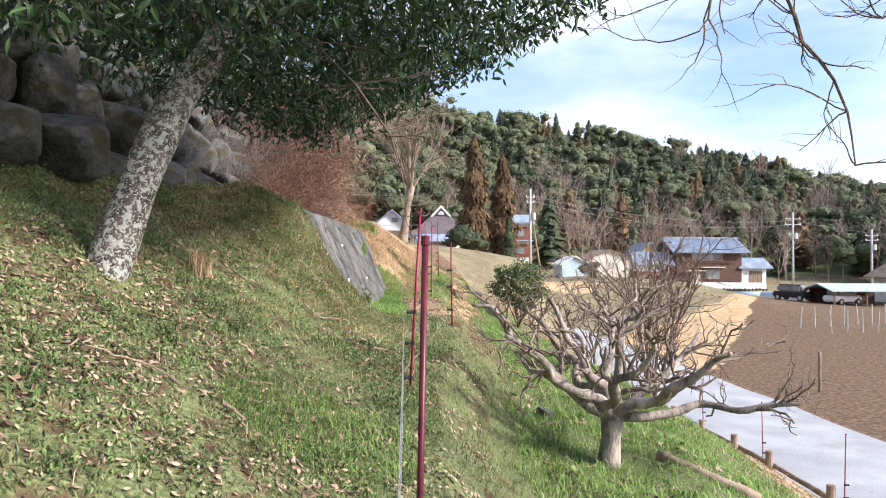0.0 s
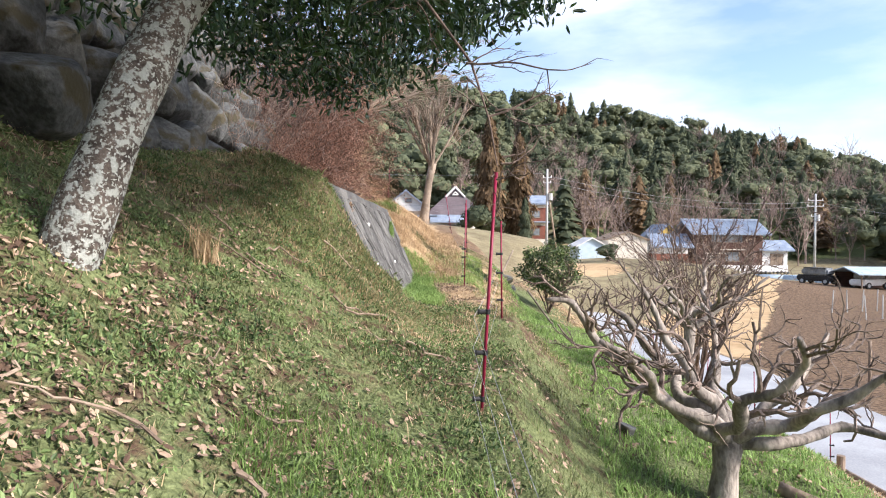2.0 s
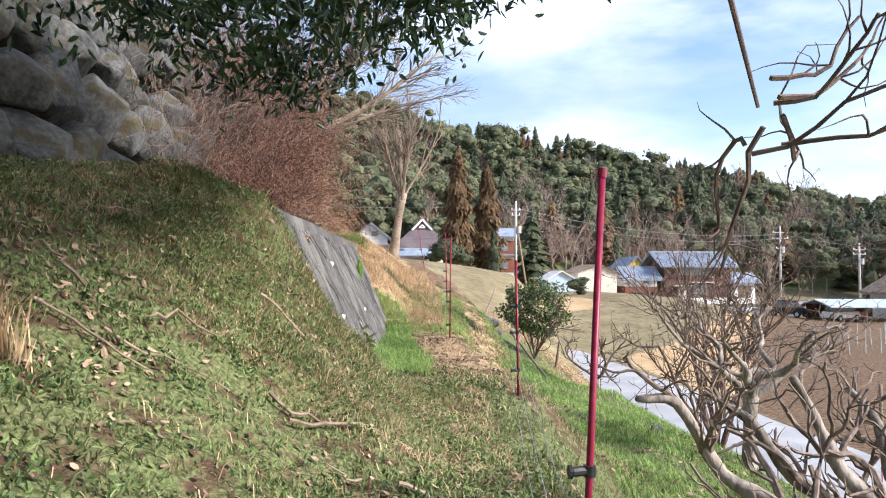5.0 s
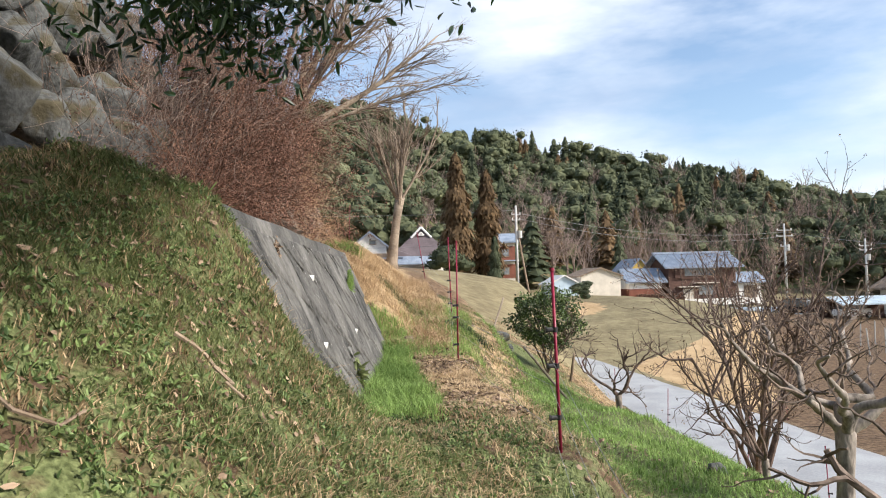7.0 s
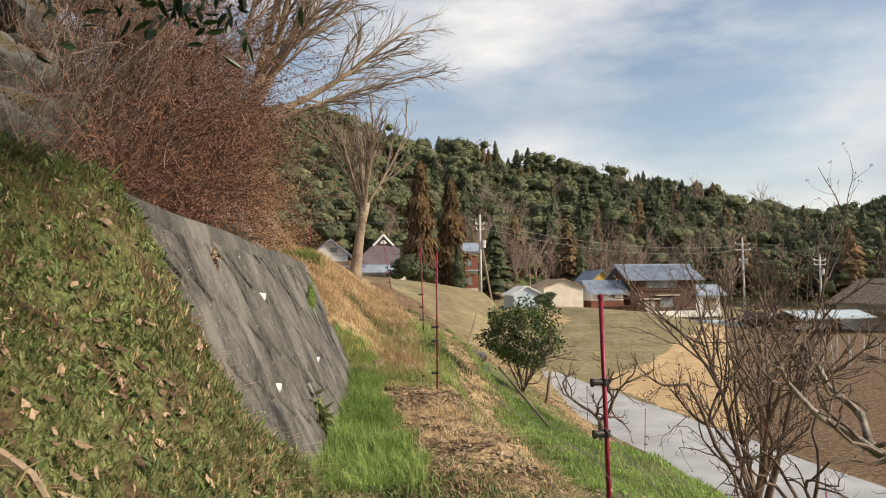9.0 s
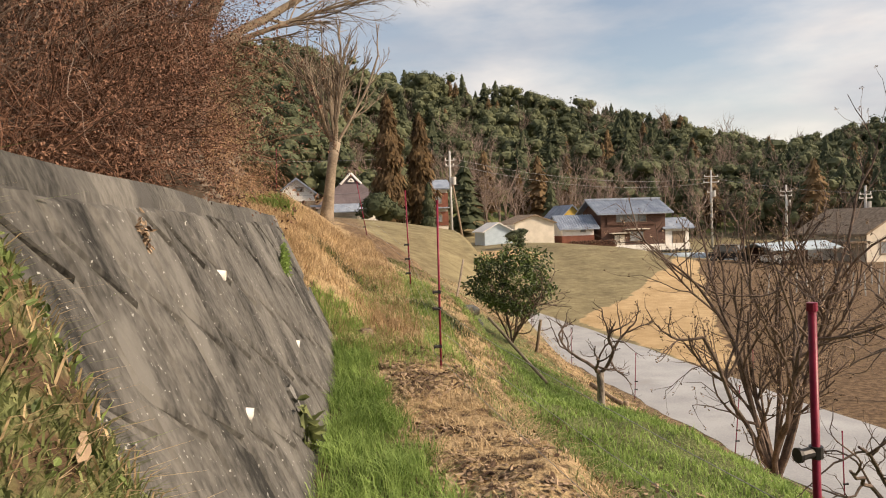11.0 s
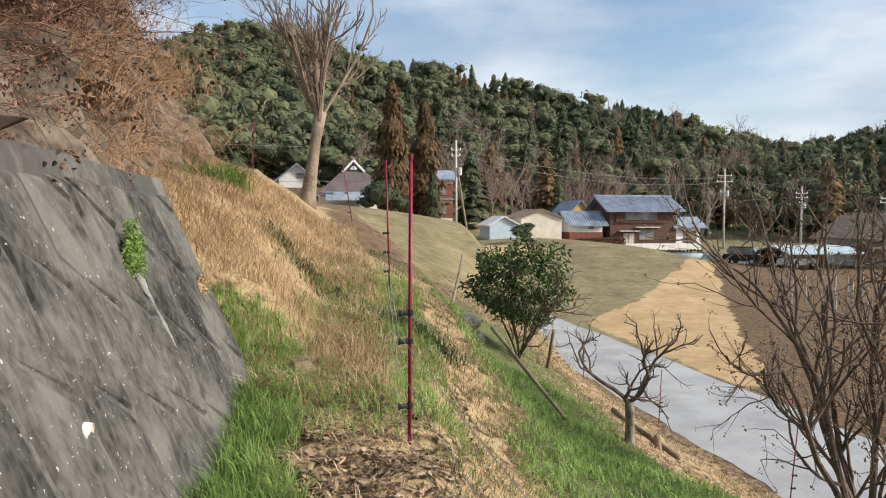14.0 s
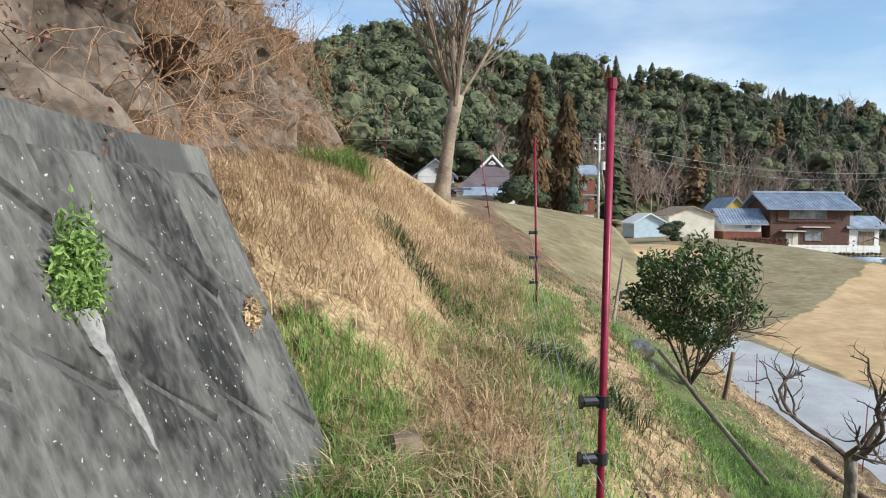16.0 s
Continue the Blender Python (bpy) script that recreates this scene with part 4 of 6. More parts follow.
for k, (x, y, tall, wide) in enumerate([(-2.95, 11.7, 2.3, 0.8), (-3.0, 12.7, 2.6, 1.1), (-3.2, 14.0, 2.4, 1.2), (-2.5, 15.0, 1.6, 0.9), (-3.1, 15.8, 1.2, 1.2), (-2.8, 17.2, 0.9, 1.0), (-2.7, 18.8, 0.9, 1.0), (-2.5, 20.4, 0.9, 1.0), (-2.2, 16.4, 0.8, 0.8), (-4.2, 11.5, 2.2, 1.4)]):
    brush(x, y, tall, wide, 130, 70 + k, M_GREYBRUSH if y < 15 else M_PALEBRUSH, "dry_brush", "grey-brown leafless brush standing above the rock face", 0.0, 0.004)
for k, (x, y) in enumerate([(-1.95, 15.2), (-2.0, 16.2), (-2.15, 17.4), (-2.1, 18.8), (-2.2, 20.2), (-2.4, 16.8), (-2.5, 19.6)]):
    brush(x, y, 0.9, 0.8, 45, 120 + k, M_PALEBRUSH, "tan_brush", "dry brush hanging down the rock face", -0.3, 0.0035)
for k, (x, y, tall, wide) in enumerate([(-3.9, 6.4, 1.3, 1.0), (-4.3, 8.0, 1.3, 1.2), (-3.8, 10.6, 1.0, 0.9), (-4.4, 5.2, 1.4, 1.2)]):
    brush(x, y, tall, wide, 50, 90 + k, M_REDTWIG, "red_brown_shrub", "tangled brown brush over the boulders", -0.12, 0.0045)

# ---- woods and distance ----


def conifer(rng, n=170):
    """A unit cedar: a ragged tiered body with drooping sprays over it, narrowing to the top."""
    tiers, sides = 9, 9
    V, F = [], []
    for k in range(tiers):
        z0, z1 = 0.1 + 0.86 * k / tiers, 0.1 + 0.86 * (k + 1.7) / tiers
        r0 = 0.2 * (1 - k / tiers) ** 0.6 * rng.uniform(0.85, 1.1)
        a0 = rng.uniform(0, 6.28)
        b = len(V)
        for m in range(sides):
            a = a0 + 6.28 * m / sides
            r = r0 * (1.12 if m % 2 else 0.72) * rng.uniform(0.85, 1.15)
            V.append((math.cos(a) * r, math.sin(a) * r, z0 - (0.02 if m % 2 else -0.015) + rng.uniform(-0.012, 0.012)))
        V.append((rng.normal(0, 0.006), rng.normal(0, 0.006), min(z1, 1.0)))
        F += [(b + m, b + (m + 1) % sides, b + sides, b + sides) for m in range(sides)]
    h = rng.uniform(0.08, 0.97, n) ** 0.9
    a = rng.uniform(0, 6.28, n)
    r = (1 - h) ** 0.6 * 0.24 * rng.uniform(0.7, 1.1, n) + 0.008
    out = np.stack([np.cos(a), np.sin(a), np.zeros(n)], 1)
    side = np.stack([-np.sin(a), np.cos(a), np.zeros(n)], 1)
    p = np.stack([np.zeros(n), np.zeros(n), h], 1)
    w = (0.014 + 0.03 * (1 - h))[:, None]
    tip = p + out * r[:, None] + np.array([0, 0, -0.03])
    v = np.stack([p + out * r[:, None] * 0.5 + [0, 0, 0.02], tip * 0.7 + p * 0.3 + side * w, tip, tip * 0.7 + p * 0.3 - side * w], 1).reshape(-1, 3)
    i = (np.arange(n) * 4)[:, None] + len(V)
    return np.concatenate([np.array(V), v]), [f[:3] for f in F], i + [0, 1, 2, 3]


def crown(rng, n=430, lobes=9):
    """A unit broadleaf crown: knobbly lobes under a coat of small tufts."""
    bm = bmesh.new()
    bmesh.ops.create_icosphere(bm, subdivisions=2, radius=1)
    ball = np.array([v.co[:] for v in bm.verts])
    tri = np.array([[v.index for v in f.verts] for f in bm.faces])
    bm.free()
    cs = rng.normal(0, 0.15, (lobes, 3)) * [1, 1, 0.8] + [0, 0, 0.6]
    V, F = [], []
    for k, c in enumerate(cs):
        F += (tri + k * len(ball)).tolist()
        V.append(ball * rng.uniform(0.09, 0.145) * rng.uniform(0.82, 1.18, (len(ball), 1)) * [1, 1, 0.85] + c)
    V = np.concatenate(V)
    c = cs[rng.integers(0, lobes, n)]
    d = rng.normal(0, 1, (n, 3))
    d /= np.linalg.norm(d, axis=1)[:, None]
    d[:, 2] = np.abs(d[:, 2]) * 0.9 - 0.15
    p = c + d * rng.uniform(0.11, 0.2, (n, 1))
    t = np.cross(d, rng.normal(0, 1, (n, 3)))
    t /= np.linalg.norm(t, axis=1)[:, None]
    b = np.cross(d, t) + d * rng.normal(0, 0.5, (n, 1))
    s = rng.uniform(0.012, 0.034, (n, 1))
    v = np.stack([p - t * s, p - b * s * 0.8, p + t * s, p + b * s * 0.8], 1).reshape(-1, 3)
    i = (np.arange(n) * 4)[:, None] + len(V)
    return np.concatenate([V, v]), F, i + [0, 1, 2, 3]


def bare_tree(rng, level=2):
    tu, tips = Tubes(), []
    tu.add([(0, 0, -0.02), (0.005, 0, 0.2), (0, 0.01, 0.4)], [0.017, 0.013, 0.01], 4)
    for k in range(5):
        branch(rng, tu, tips, (0, 0, 0.2 + 0.05 * k), (rng.normal(0, 0.35), rng.normal(0, 0.35), 1), 0.5, 0.007, level, 0.12, 0.05, (6, 5), 0.7, 3, 0.5)
    quads = [f for f in tu.f if len(f) == 4 and f[3] > f[0]]
    return np.array(tu.v), [], np.array(quads)


def scatter(templates, places, rng):
    """Copies of templates at rows of x, y, z, size, as one (verts, faces)."""
    V, F, base = [], [], 0
    for x, y, z, s in places:
        v, tri, quad = templates[rng.integers(len(templates))]
        a = rng.uniform(0, 6.28)
        c, k = np.cos(a), np.sin(a)
        w = rng.uniform(0.85, 1.25)
        V.append(np.stack([(v[:, 0] * c - v[:, 1] * k) * s * w + x, (v[:, 0] * k + v[:, 1] * c) * s * w + y, v[:, 2] * s + z], 1))
        if len(tri):
            F += (np.array(tri) + base).tolist()
        F += (quad + base).tolist()
        base += len(v)
    return np.concatenate(V).tolist(), F


wr = np.random.default_rng(8)
spots = {"conifer": [], "brown": [], "broad": [], "bare": []}
for y in np.arange(76, 226, 4.6):
    for x in np.arange(-85, 250, 4.6):
        px, py = x + wr.uniform(-2, 2), y + wr.uniform(-2, 2)
        foot = float(np.interp(px, [-40, 0, 15, 30, 60, 100, 200], [75, 95, 108, 112, 118, 112, 95]))
        if py < foot - 1 or py > 222 or abs(px) > py * 1.1 + 10:
            continue
        t = (py - foot) / (205 - foot)
        k = 0.5 + 0.5 * float(rough(np.array(px), np.array(py), 38.0))
        size = wr.uniform(9, 14)
        if (t < 0.22 and 5 < px < 75 and wr.random() < 0.6) or (t < 0.5 and 10 < px < 110 and wr.random() < 0.3):
            kind, size = "bare", wr.uniform(8, 12)
        elif wr.random() < (0.65 if t > 0.8 else 0.6 if px > 45 else 0.55 if k > 0.5 else 0.25):
            kind = "brown" if wr.random() < 0.22 else "conifer"
            size *= wr.uniform(0.62, 0.8) if t > 0.8 else wr.uniform(0.7, 0.92) if t > 0.55 else wr.uniform(0.85, 1.2)
        else:
            kind = "bare" if wr.random() < 0.1 else "broad"
            size *= 0.92
        spots[kind].append((px, py, put_on(px, py) - 0.3, size))
cones, crowns, bares = [conifer(wr) for _ in range(7)], [crown(wr) for _ in range(8)], [bare_tree(wr) for _ in range(5)]
tagged(part("cedar_wood", scatter(cones, spots["conifer"], wr), M_CONIFER), "dark green cedar wood on the hillside", "woods", kind="stuff")
tagged(part("winter_cedar_wood", scatter(cones, spots["brown"], wr), M_CEDARBROWN), "reddish brown winter cedars on the hillside", "woods", kind="stuff")
tagged(part("broadleaf_wood", scatter(crowns, spots["broad"], wr), M_BROADLEAF), "evergreen broadleaf wood on the hillside", "woods", kind="stuff")
tagged(part("leafless_wood", scatter(bares, spots["bare"], wr), M_BAREWOOD), "leafless grey-brown trees on the hillside", "woods", kind="stuff")


def big_conifer(x, y, tall, material, label, seed):
    rng = np.random.default_rng(seed)
    tree = new("cedar_tree")
    tree.matrix_basis = pose(x, y, put_on(x, y))
    tu = Tubes()
    tu.add([(0, 0, -0.3), (0, 0, tall * 0.5), (0, 0, tall * 0.97)], [0.3, 0.2, 0.04], 8)
    part("trunk", tu.data(), M_TWIG, tree)
    n = 6500
    hh = rng.uniform(0.05, 1.0, n)
    wide = 0.2 * tall * (1 - hh) ** 0.55 * np.minimum(1, hh * 7) * (0.85 + 0.25 * np.sin(hh * 31) * np.sin(hh * 11))
    a = rng.uniform(0, 6.28, n)
    rr = wide * rng.uniform(0.45, 1.05, n) * (0.9 + 0.15 * np.sin(3 * a + hh * 20))
    d = np.stack([np.cos(a), np.sin(a), np.full(n, 0.25)], 1)
    p = np.stack([np.cos(a) * rr, np.sin(a) * rr, hh * tall], 1)
    side = np.stack([-np.sin(a), np.cos(a), rng.normal(0, 0.4, n)], 1)
    down = np.stack([np.cos(a) * 0.5, np.sin(a) * 0.5, -np.ones(n)], 1) + rng.normal(0, 0.35, (n, 3))
    s = rng.uniform(0.12, 0.28, (n, 1)) * tall / 13
    v = np.stack([p - down * s, p - side * s * 0.6, p + down * s * 1.6, p + side * s * 0.6], 1).reshape(-1, 3)
    f = (np.arange(n) * 4)[:, None] + [0, 1, 2, 3]
    tagged(part("foliage", (v, f), material, tree), kind="stuff")
    return tagged(tree, label, "tree")


big_conifer(6.9, 78, 14.0, M_CEDARBROWN, "tall narrow brown winter cedar beside the houses", 1)
big_conifer(10.3, 79, 13.2, M_CEDARBROWN, "tall narrow brown winter cedar beside the houses", 2)
big_conifer(10.6, 76, 6.0, M_CONIFER, "small dark green conifer beside the houses", 3)


def round_shrub(x, y, r, tall, seed, label):
    rng = np.random.default_rng(seed)
    v, tri, quad = crown(rng, 1800, 12)
    f = list(tri) + quad.tolist()
    ob = part("round_shrub", ((v * [r * 2.6, r * 2.6, tall * 1.15] - [0, 0, tall * 0.18]).tolist(), f), M_CONIFER)
    ob.matrix_basis = pose(x, y, put_on(x, y) - 0.1)
    return tagged(ob, label, "shrub", "round shrubs in the fields")


round_shrub(5.6, 72, 2.3, 5.0, 5, "large round dark evergreen shrub beside the farmhouse")
round_shrub(19.2, 74, 1.5, 2.2, 6, "round dark evergreen shrub in the field")


def village_tree():
    rng = np.random.default_rng(17)
    tree = new("pollarded_village_tree")
    x, y = -0.35, 25.3
    tree.matrix_basis = pose(x, y, put_on(x, y) + 0.1)
    tu, tips = Tubes(), []
    tu.add([(-0.06, 0, -0.4), (0.0, 0, 0.12), (0.08, 0, 0.7), (0.16, 0.02, 1.3), (0.28, 0, 1.95)], [0.25, 0.17, 0.13, 0.12, 0.14], 14)
    smooth(part("trunk", tu.data(), M_PALEBARK, tree))
    li = Tubes()
    for k in range(16):
        a = rng.uniform(0, 6.28)
        lean = rng.uniform(0.15, 0.62)
        branch(rng, li, tips, (0.28 + rng.normal(0, 0.06), rng.normal(0, 0.06), 1.85 + rng.uniform(-0.25, 0.1)), (np.cos(a) * lean, np.sin(a) * lean, 1), rng.uniform(1.7, 2.7), 0.045, 3, 0.1, 0.06, (5, 5, 4), 0.5, 5, 0.42)
    part("limb_wood", li.data(), M_PALEBARK, tree)
    return tagged(tree, "big pollarded leafless tree with a pale trunk", "tree")


village_tree()

# ---- houses ----


def gable(x0, x1, y0, y1, z0, z1, along="x", thick=0.12, over=0.5):
    """A roof of two slopes as a bmesh: eaves at z0, ridge at z1, with overhang and thickness."""
    bm = bmesh.new()
    if along == "x":
        ym = (y0 + y1) / 2
        s = (z1 - z0) / (ym - y0)
        pr = [(y0 - over, z0 - over * s), (ym, z1), (y1 + over, z0 - over * s)]
        prof = pr + [(y, z - thick) for y, z in pr[::-1]]
        ends = [[bm.verts.new((x, y, z)) for y, z in prof] for x in (x0 - over, x1 + over)]
    else:
        xm = (x0 + x1) / 2
        s = (z1 - z0) / (xm - x0)
        pr = [(x0 - over, z0 - over * s), (xm, z1), (x1 + over, z0 - over * s)]
        prof = pr + [(x, z - thick) for x, z in pr[::-1]]
        ends = [[bm.verts.new((x, y, z)) for x, z in prof] for y in (y0 - over, y1 + over)]
    a, b = ends
    for k in range(6):
        bm.faces.new((a[k], a[(k + 1) % 6], b[(k + 1) % 6], b[k]))
    bm.faces.new((a[0], a[1], a[4], a[5]))
    bm.faces.new((a[1], a[2], a[3], a[4]))
    bm.faces.new((b[0], b[1], b[4], b[5])[::-1])
    bm.faces.new((b[1], b[2], b[3], b[4])[::-1])
    bmesh.ops.recalc_face_normals(bm, faces=bm.faces)
    return bm


def gable_wall(x0, x1, y0, y1, z0, z1, zr, along="x"):
    """A house body with gable ends."""
    bm = bmesh.new()
    if along == "x":
        ym = (y0 + y1) / 2
        prof = [(y0, z0), (y1, z0), (y1, z1), (ym, zr), (y0, z1)]
        ends = [[bm.verts.new((x, y, z)) for y, z in prof] for x in (x0, x1)]
    else:
        xm = (x0 + x1) / 2
        prof = [(x0, z0), (x1, z0), (x1, z1), (xm, zr), (x0, z1)]
        ends = [[bm.verts.new((x, y, z)) for x, z in prof] for y in (y0, y1)]
    a, b = ends
    for k in range(5):
        bm.faces.new((a[k], a[(k + 1) % 5], b[(k + 1) % 5], b[k]))
    bm.faces.new(a)
    bm.faces.new(b[::-1])
    bmesh.ops.recalc_face_normals(bm, faces=bm.faces)
    return bm


def tiles(x0, x1, y0, y1, z0, z1, over, pitch, r=0.05):
    """Rounded tile rows running down both slopes of a roof along x."""
    tu = Tubes()
    ym = (y0 + y1) / 2
    s = (z1 - z0) / (ym - y0)
    for x in np.arange(x0 - over + pitch / 2, x1 + over, pitch):
        tu.add([(x, ym, z1 + 0.01), (x, y0 - over, z0 - over * s + 0.01)], [r, r], 5)
    return tu.data()


def window(parent, x0, x1, z0, z1, y, bars=1, glass=None, frame_mat=None):
    """A framed window set in the wall that faces -y."""
    w = part("window", join_bm(box(x0 - 0.06, x1 + 0.06, y - 0.06, y + 0.02, z1, z1 + 0.07), box(x0 - 0.06, x1 + 0.06, y - 0.08, y + 0.02, z0 - 0.07, z0), box(x0 - 0.06, x0, y - 0.06, y + 0.02, z0, z1), box(x1, x1 + 0.06, y - 0.06, y + 0.02, z0, z1),
                               *[box(x0 + (x1 - x0) * k / (bars + 1) - 0.03, x0 + (x1 - x0) * k / (bars + 1) + 0.03, y - 0.05, y + 0.02, z0, z1) for k in range(1, bars + 1)]), frame_mat or M_WOOD, parent)
    for k in range(bars + 1):
        a, b = x0 + (x1 - x0) * k / (bars + 1), x0 + (x1 - x0) * (k + 1) / (bars + 1)
        part("pane", box(a + 0.03, b - 0.03, y - 0.025, y - 0.01, z0, z1), glass or M_GLASS, w)
    return w


def house_thing(name, label):
    return tagged(new(name), label, "house", "houses of the village")


h = house_thing("farmhouse", "two-storey dark brown farmhouse with a blue tiled roof")
part("wall", gable_wall(34.2, 42.8, 88, 94, -2.2, 2.55, 3.9, "x"), M_BROWN, h)
rf_ = part("roof", gable(34.2, 42.8, 88, 94, 2.6, 4.0, "x", 0.16, 0.8), M_TILE, h, "blue-grey tiled roof")
tagged(part("tile_cover", tiles(34.2, 42.8, 88, 94, 2.6, 4.0, 0.8, 0.36, 0.07), M_TILE, rf_), kind="stuff")
part("ridge", box(33.3, 43.7, 90.8, 91.2, 3.95, 4.22, 0.05), M_TILE, rf_)
part("eave_band", box(34.25, 42.7, 87.95, 88.0, 2.25, 2.45), M_WHITE, h, "white plaster band under the eaves")
window(h, 36.2, 40.2, 1.15, 2.05, 88, 3)
part("shutter_box", box(34.9, 36.1, 87.85, 88, 0.95, 2.1, 0.02), M_BROWN, h)
part("rail", box(34.9, 41.6, 87.75, 87.85, 0.85, 0.95), M_BROWN, h)
for x0, x1, z in ((35.2, 37.8, -0.3), (37.3, 40.4, 0.15)):
    part("awning", box(x0, x1, 87.3, 88, z, z + 0.12, 0.03), M_CREAM, h, "pale sheet-metal awning")
window(h, 35.9, 37.3, -1.75, -0.5, 88, 1, M_CREAM)
window(h, 38.0, 39.8, -1.25, -0.1, 88, 1)
part("wing_wall", box(42.85, 46.2, 88.3, 92.5, -2.2, 0.4), M_WHITE, h, "white plaster wing")
part("wing_roof", gable(42.9, 46.4, 88.2, 92.5, 0.45, 1.5, "x", 0.15, 0.5), M_TILE, h)
window(h, 44.0, 45.6, -1.7, -0.3, 88.3, 2, M_WOOD)
h = house_thing("storehouse", "small white storehouse with red-brown base boards and tiled roof")
part("wall", gable_wall(29.1, 33.2, 88, 92, -0.35, 0.85, 2.1, "x"), M_WHITE, h)
part("base_board", box(29.05, 33.25, 87.94, 92.05, -1.7, -0.35), M_REDWALL, h, "red-brown boarded base")
rf_ = part("roof", gable(29.1, 33.2, 88, 92, 0.9, 2.2, "x", 0.14, 0.6), M_TILE, h)
tagged(part("tile_cover", tiles(29.1, 33.2, 88, 92, 0.9, 2.2, 0.6, 0.33, 0.07), M_TILE, rf_), kind="stuff")
window(h, 31.5, 32.1, 0.1, 0.55, 88, 0)
h = house_thing("ochre_house", "ochre-walled house behind the farmhouse")
part("wall", gable_wall(32.4, 35.4, 97, 104, -1.5, 2.2, 3.6, "y"), M_YELLOW, h)
part("roof", gable(32.4, 35.4, 97, 104, 2.2, 3.7, "y", 0.15, 0.3), M_TILE, h)
tagged(part("garden_wall", join_bm(*[box(35.2 + k * 0.6, 35.78 + k * 0.6, 86.6, 86.8, -2.5 + 0.27 * j, -2.25 + 0.27 * j, 0.01) for k in range(17) for j in range(3)]), M_WHITE), "pale concrete block garden wall before the farmhouse", "wall", kind="structure")
rs = np.random.default_rng(3)
for k in range(46):
    x = 35.0 + (k % 23) * 0.47 + rs.uniform(-0.08, 0.08)
    st = boulder(x, 86.5, -3.0 + 0.4 * (k // 23) + rs.uniform(-0.05, 0.05), 0.2, 400 + k % 6, (1.0, 0.7, 0.8)) if k < 6 else copy_thing(bpy.data.objects["stone.%03d" % (k % 6) if k % 6 else "stone"], pose(x, 86.5, -3.0 + 0.4 * (k // 23) + rs.uniform(-0.05, 0.05), 0, 0, rs.uniform(0, 360)))
    if k < 6:
        st.name = "stone" if not k else "stone.%03d" % k
    tagged(st, "rough grey stone of the farmhouse's retaining wall", "stone", "stones of the retaining wall")


def clipped_hedge(x0, x1, y0, y1, z0, z1, n, seed):
    rng = np.random.default_rng(seed)
    c = np.stack([rng.uniform(x0, x1, n), rng.uniform(y0, y1, n), rng.uniform(z0, z1, n)], 1)
    f = rng.integers(0, 3, n)
    c[f == 0, 1] = y0 + rng.normal(0, 0.03, (f == 0).sum())
    c[f == 1, 2] = z1 + rng.normal(0, 0.03, (f == 1).sum())
    ob = part("hedge", join_bm(box(x0 + 0.05, x1 - 0.05, y0 + 0.06, y1, z0, z1 - 0.06, 0.05)), M_REDTWIG)
    tagged(part("foliage", leaves(rng, c, 0.22, 0.12), M_REDTWIG, ob), kind="stuff")
    return tagged(ob, "clipped reddish brown hedge beside the farmhouse", "hedge")


clipped_hedge(29.5, 35.0, 85.6, 86.6, -2.6, -1.1, 2600, 5)
h = house_thing("shed", "cream-walled shed with a low gable roof")
part("wall", gable_wall(22.2, 27.0, 85, 92, -1.4, 1.5, 2.3, "y"), M_CREAM, h)
part("roof", gable(22.2, 27.0, 85, 92, 1.5, 2.4, "y", 0.12, 0.3), M_WOOD, h)
h = house_thing("shed", "low shed with a pale blue side and grey roof")
part("wall", gable_wall(18.3, 21.6, 84, 89, -1.2, 0.7, 1.5, "y"), M_CARBLUE, h)
part("roof", gable(18.3, 21.6, 84, 89, 0.7, 1.6, "y", 0.12, 0.3), M_WHITE, h)
h = house_thing("storehouse", "white plaster storehouse with a wooden lower front")
part("wall", gable_wall(-4.5, -0.7, 85, 91, 2.0, 5.7, 7.0, "y"), M_WHITE, h)
part("lower_boards", box(-4.3, -0.6, 84.85, 85, 1.9, 4.6), M_WOOD, h, "weathered board front")
part("roof", gable(-4.5, -0.7, 85, 91, 5.7, 7.2, "y", 0.2, 0.5), M_TILE, h)
part("porch_roof", box(-1.2, 1.2, 84.0, 85.2, 3.9, 4.1), M_TILE, h)
window(h, -2.6, -1.9, 5.7, 6.1, 85, 0)


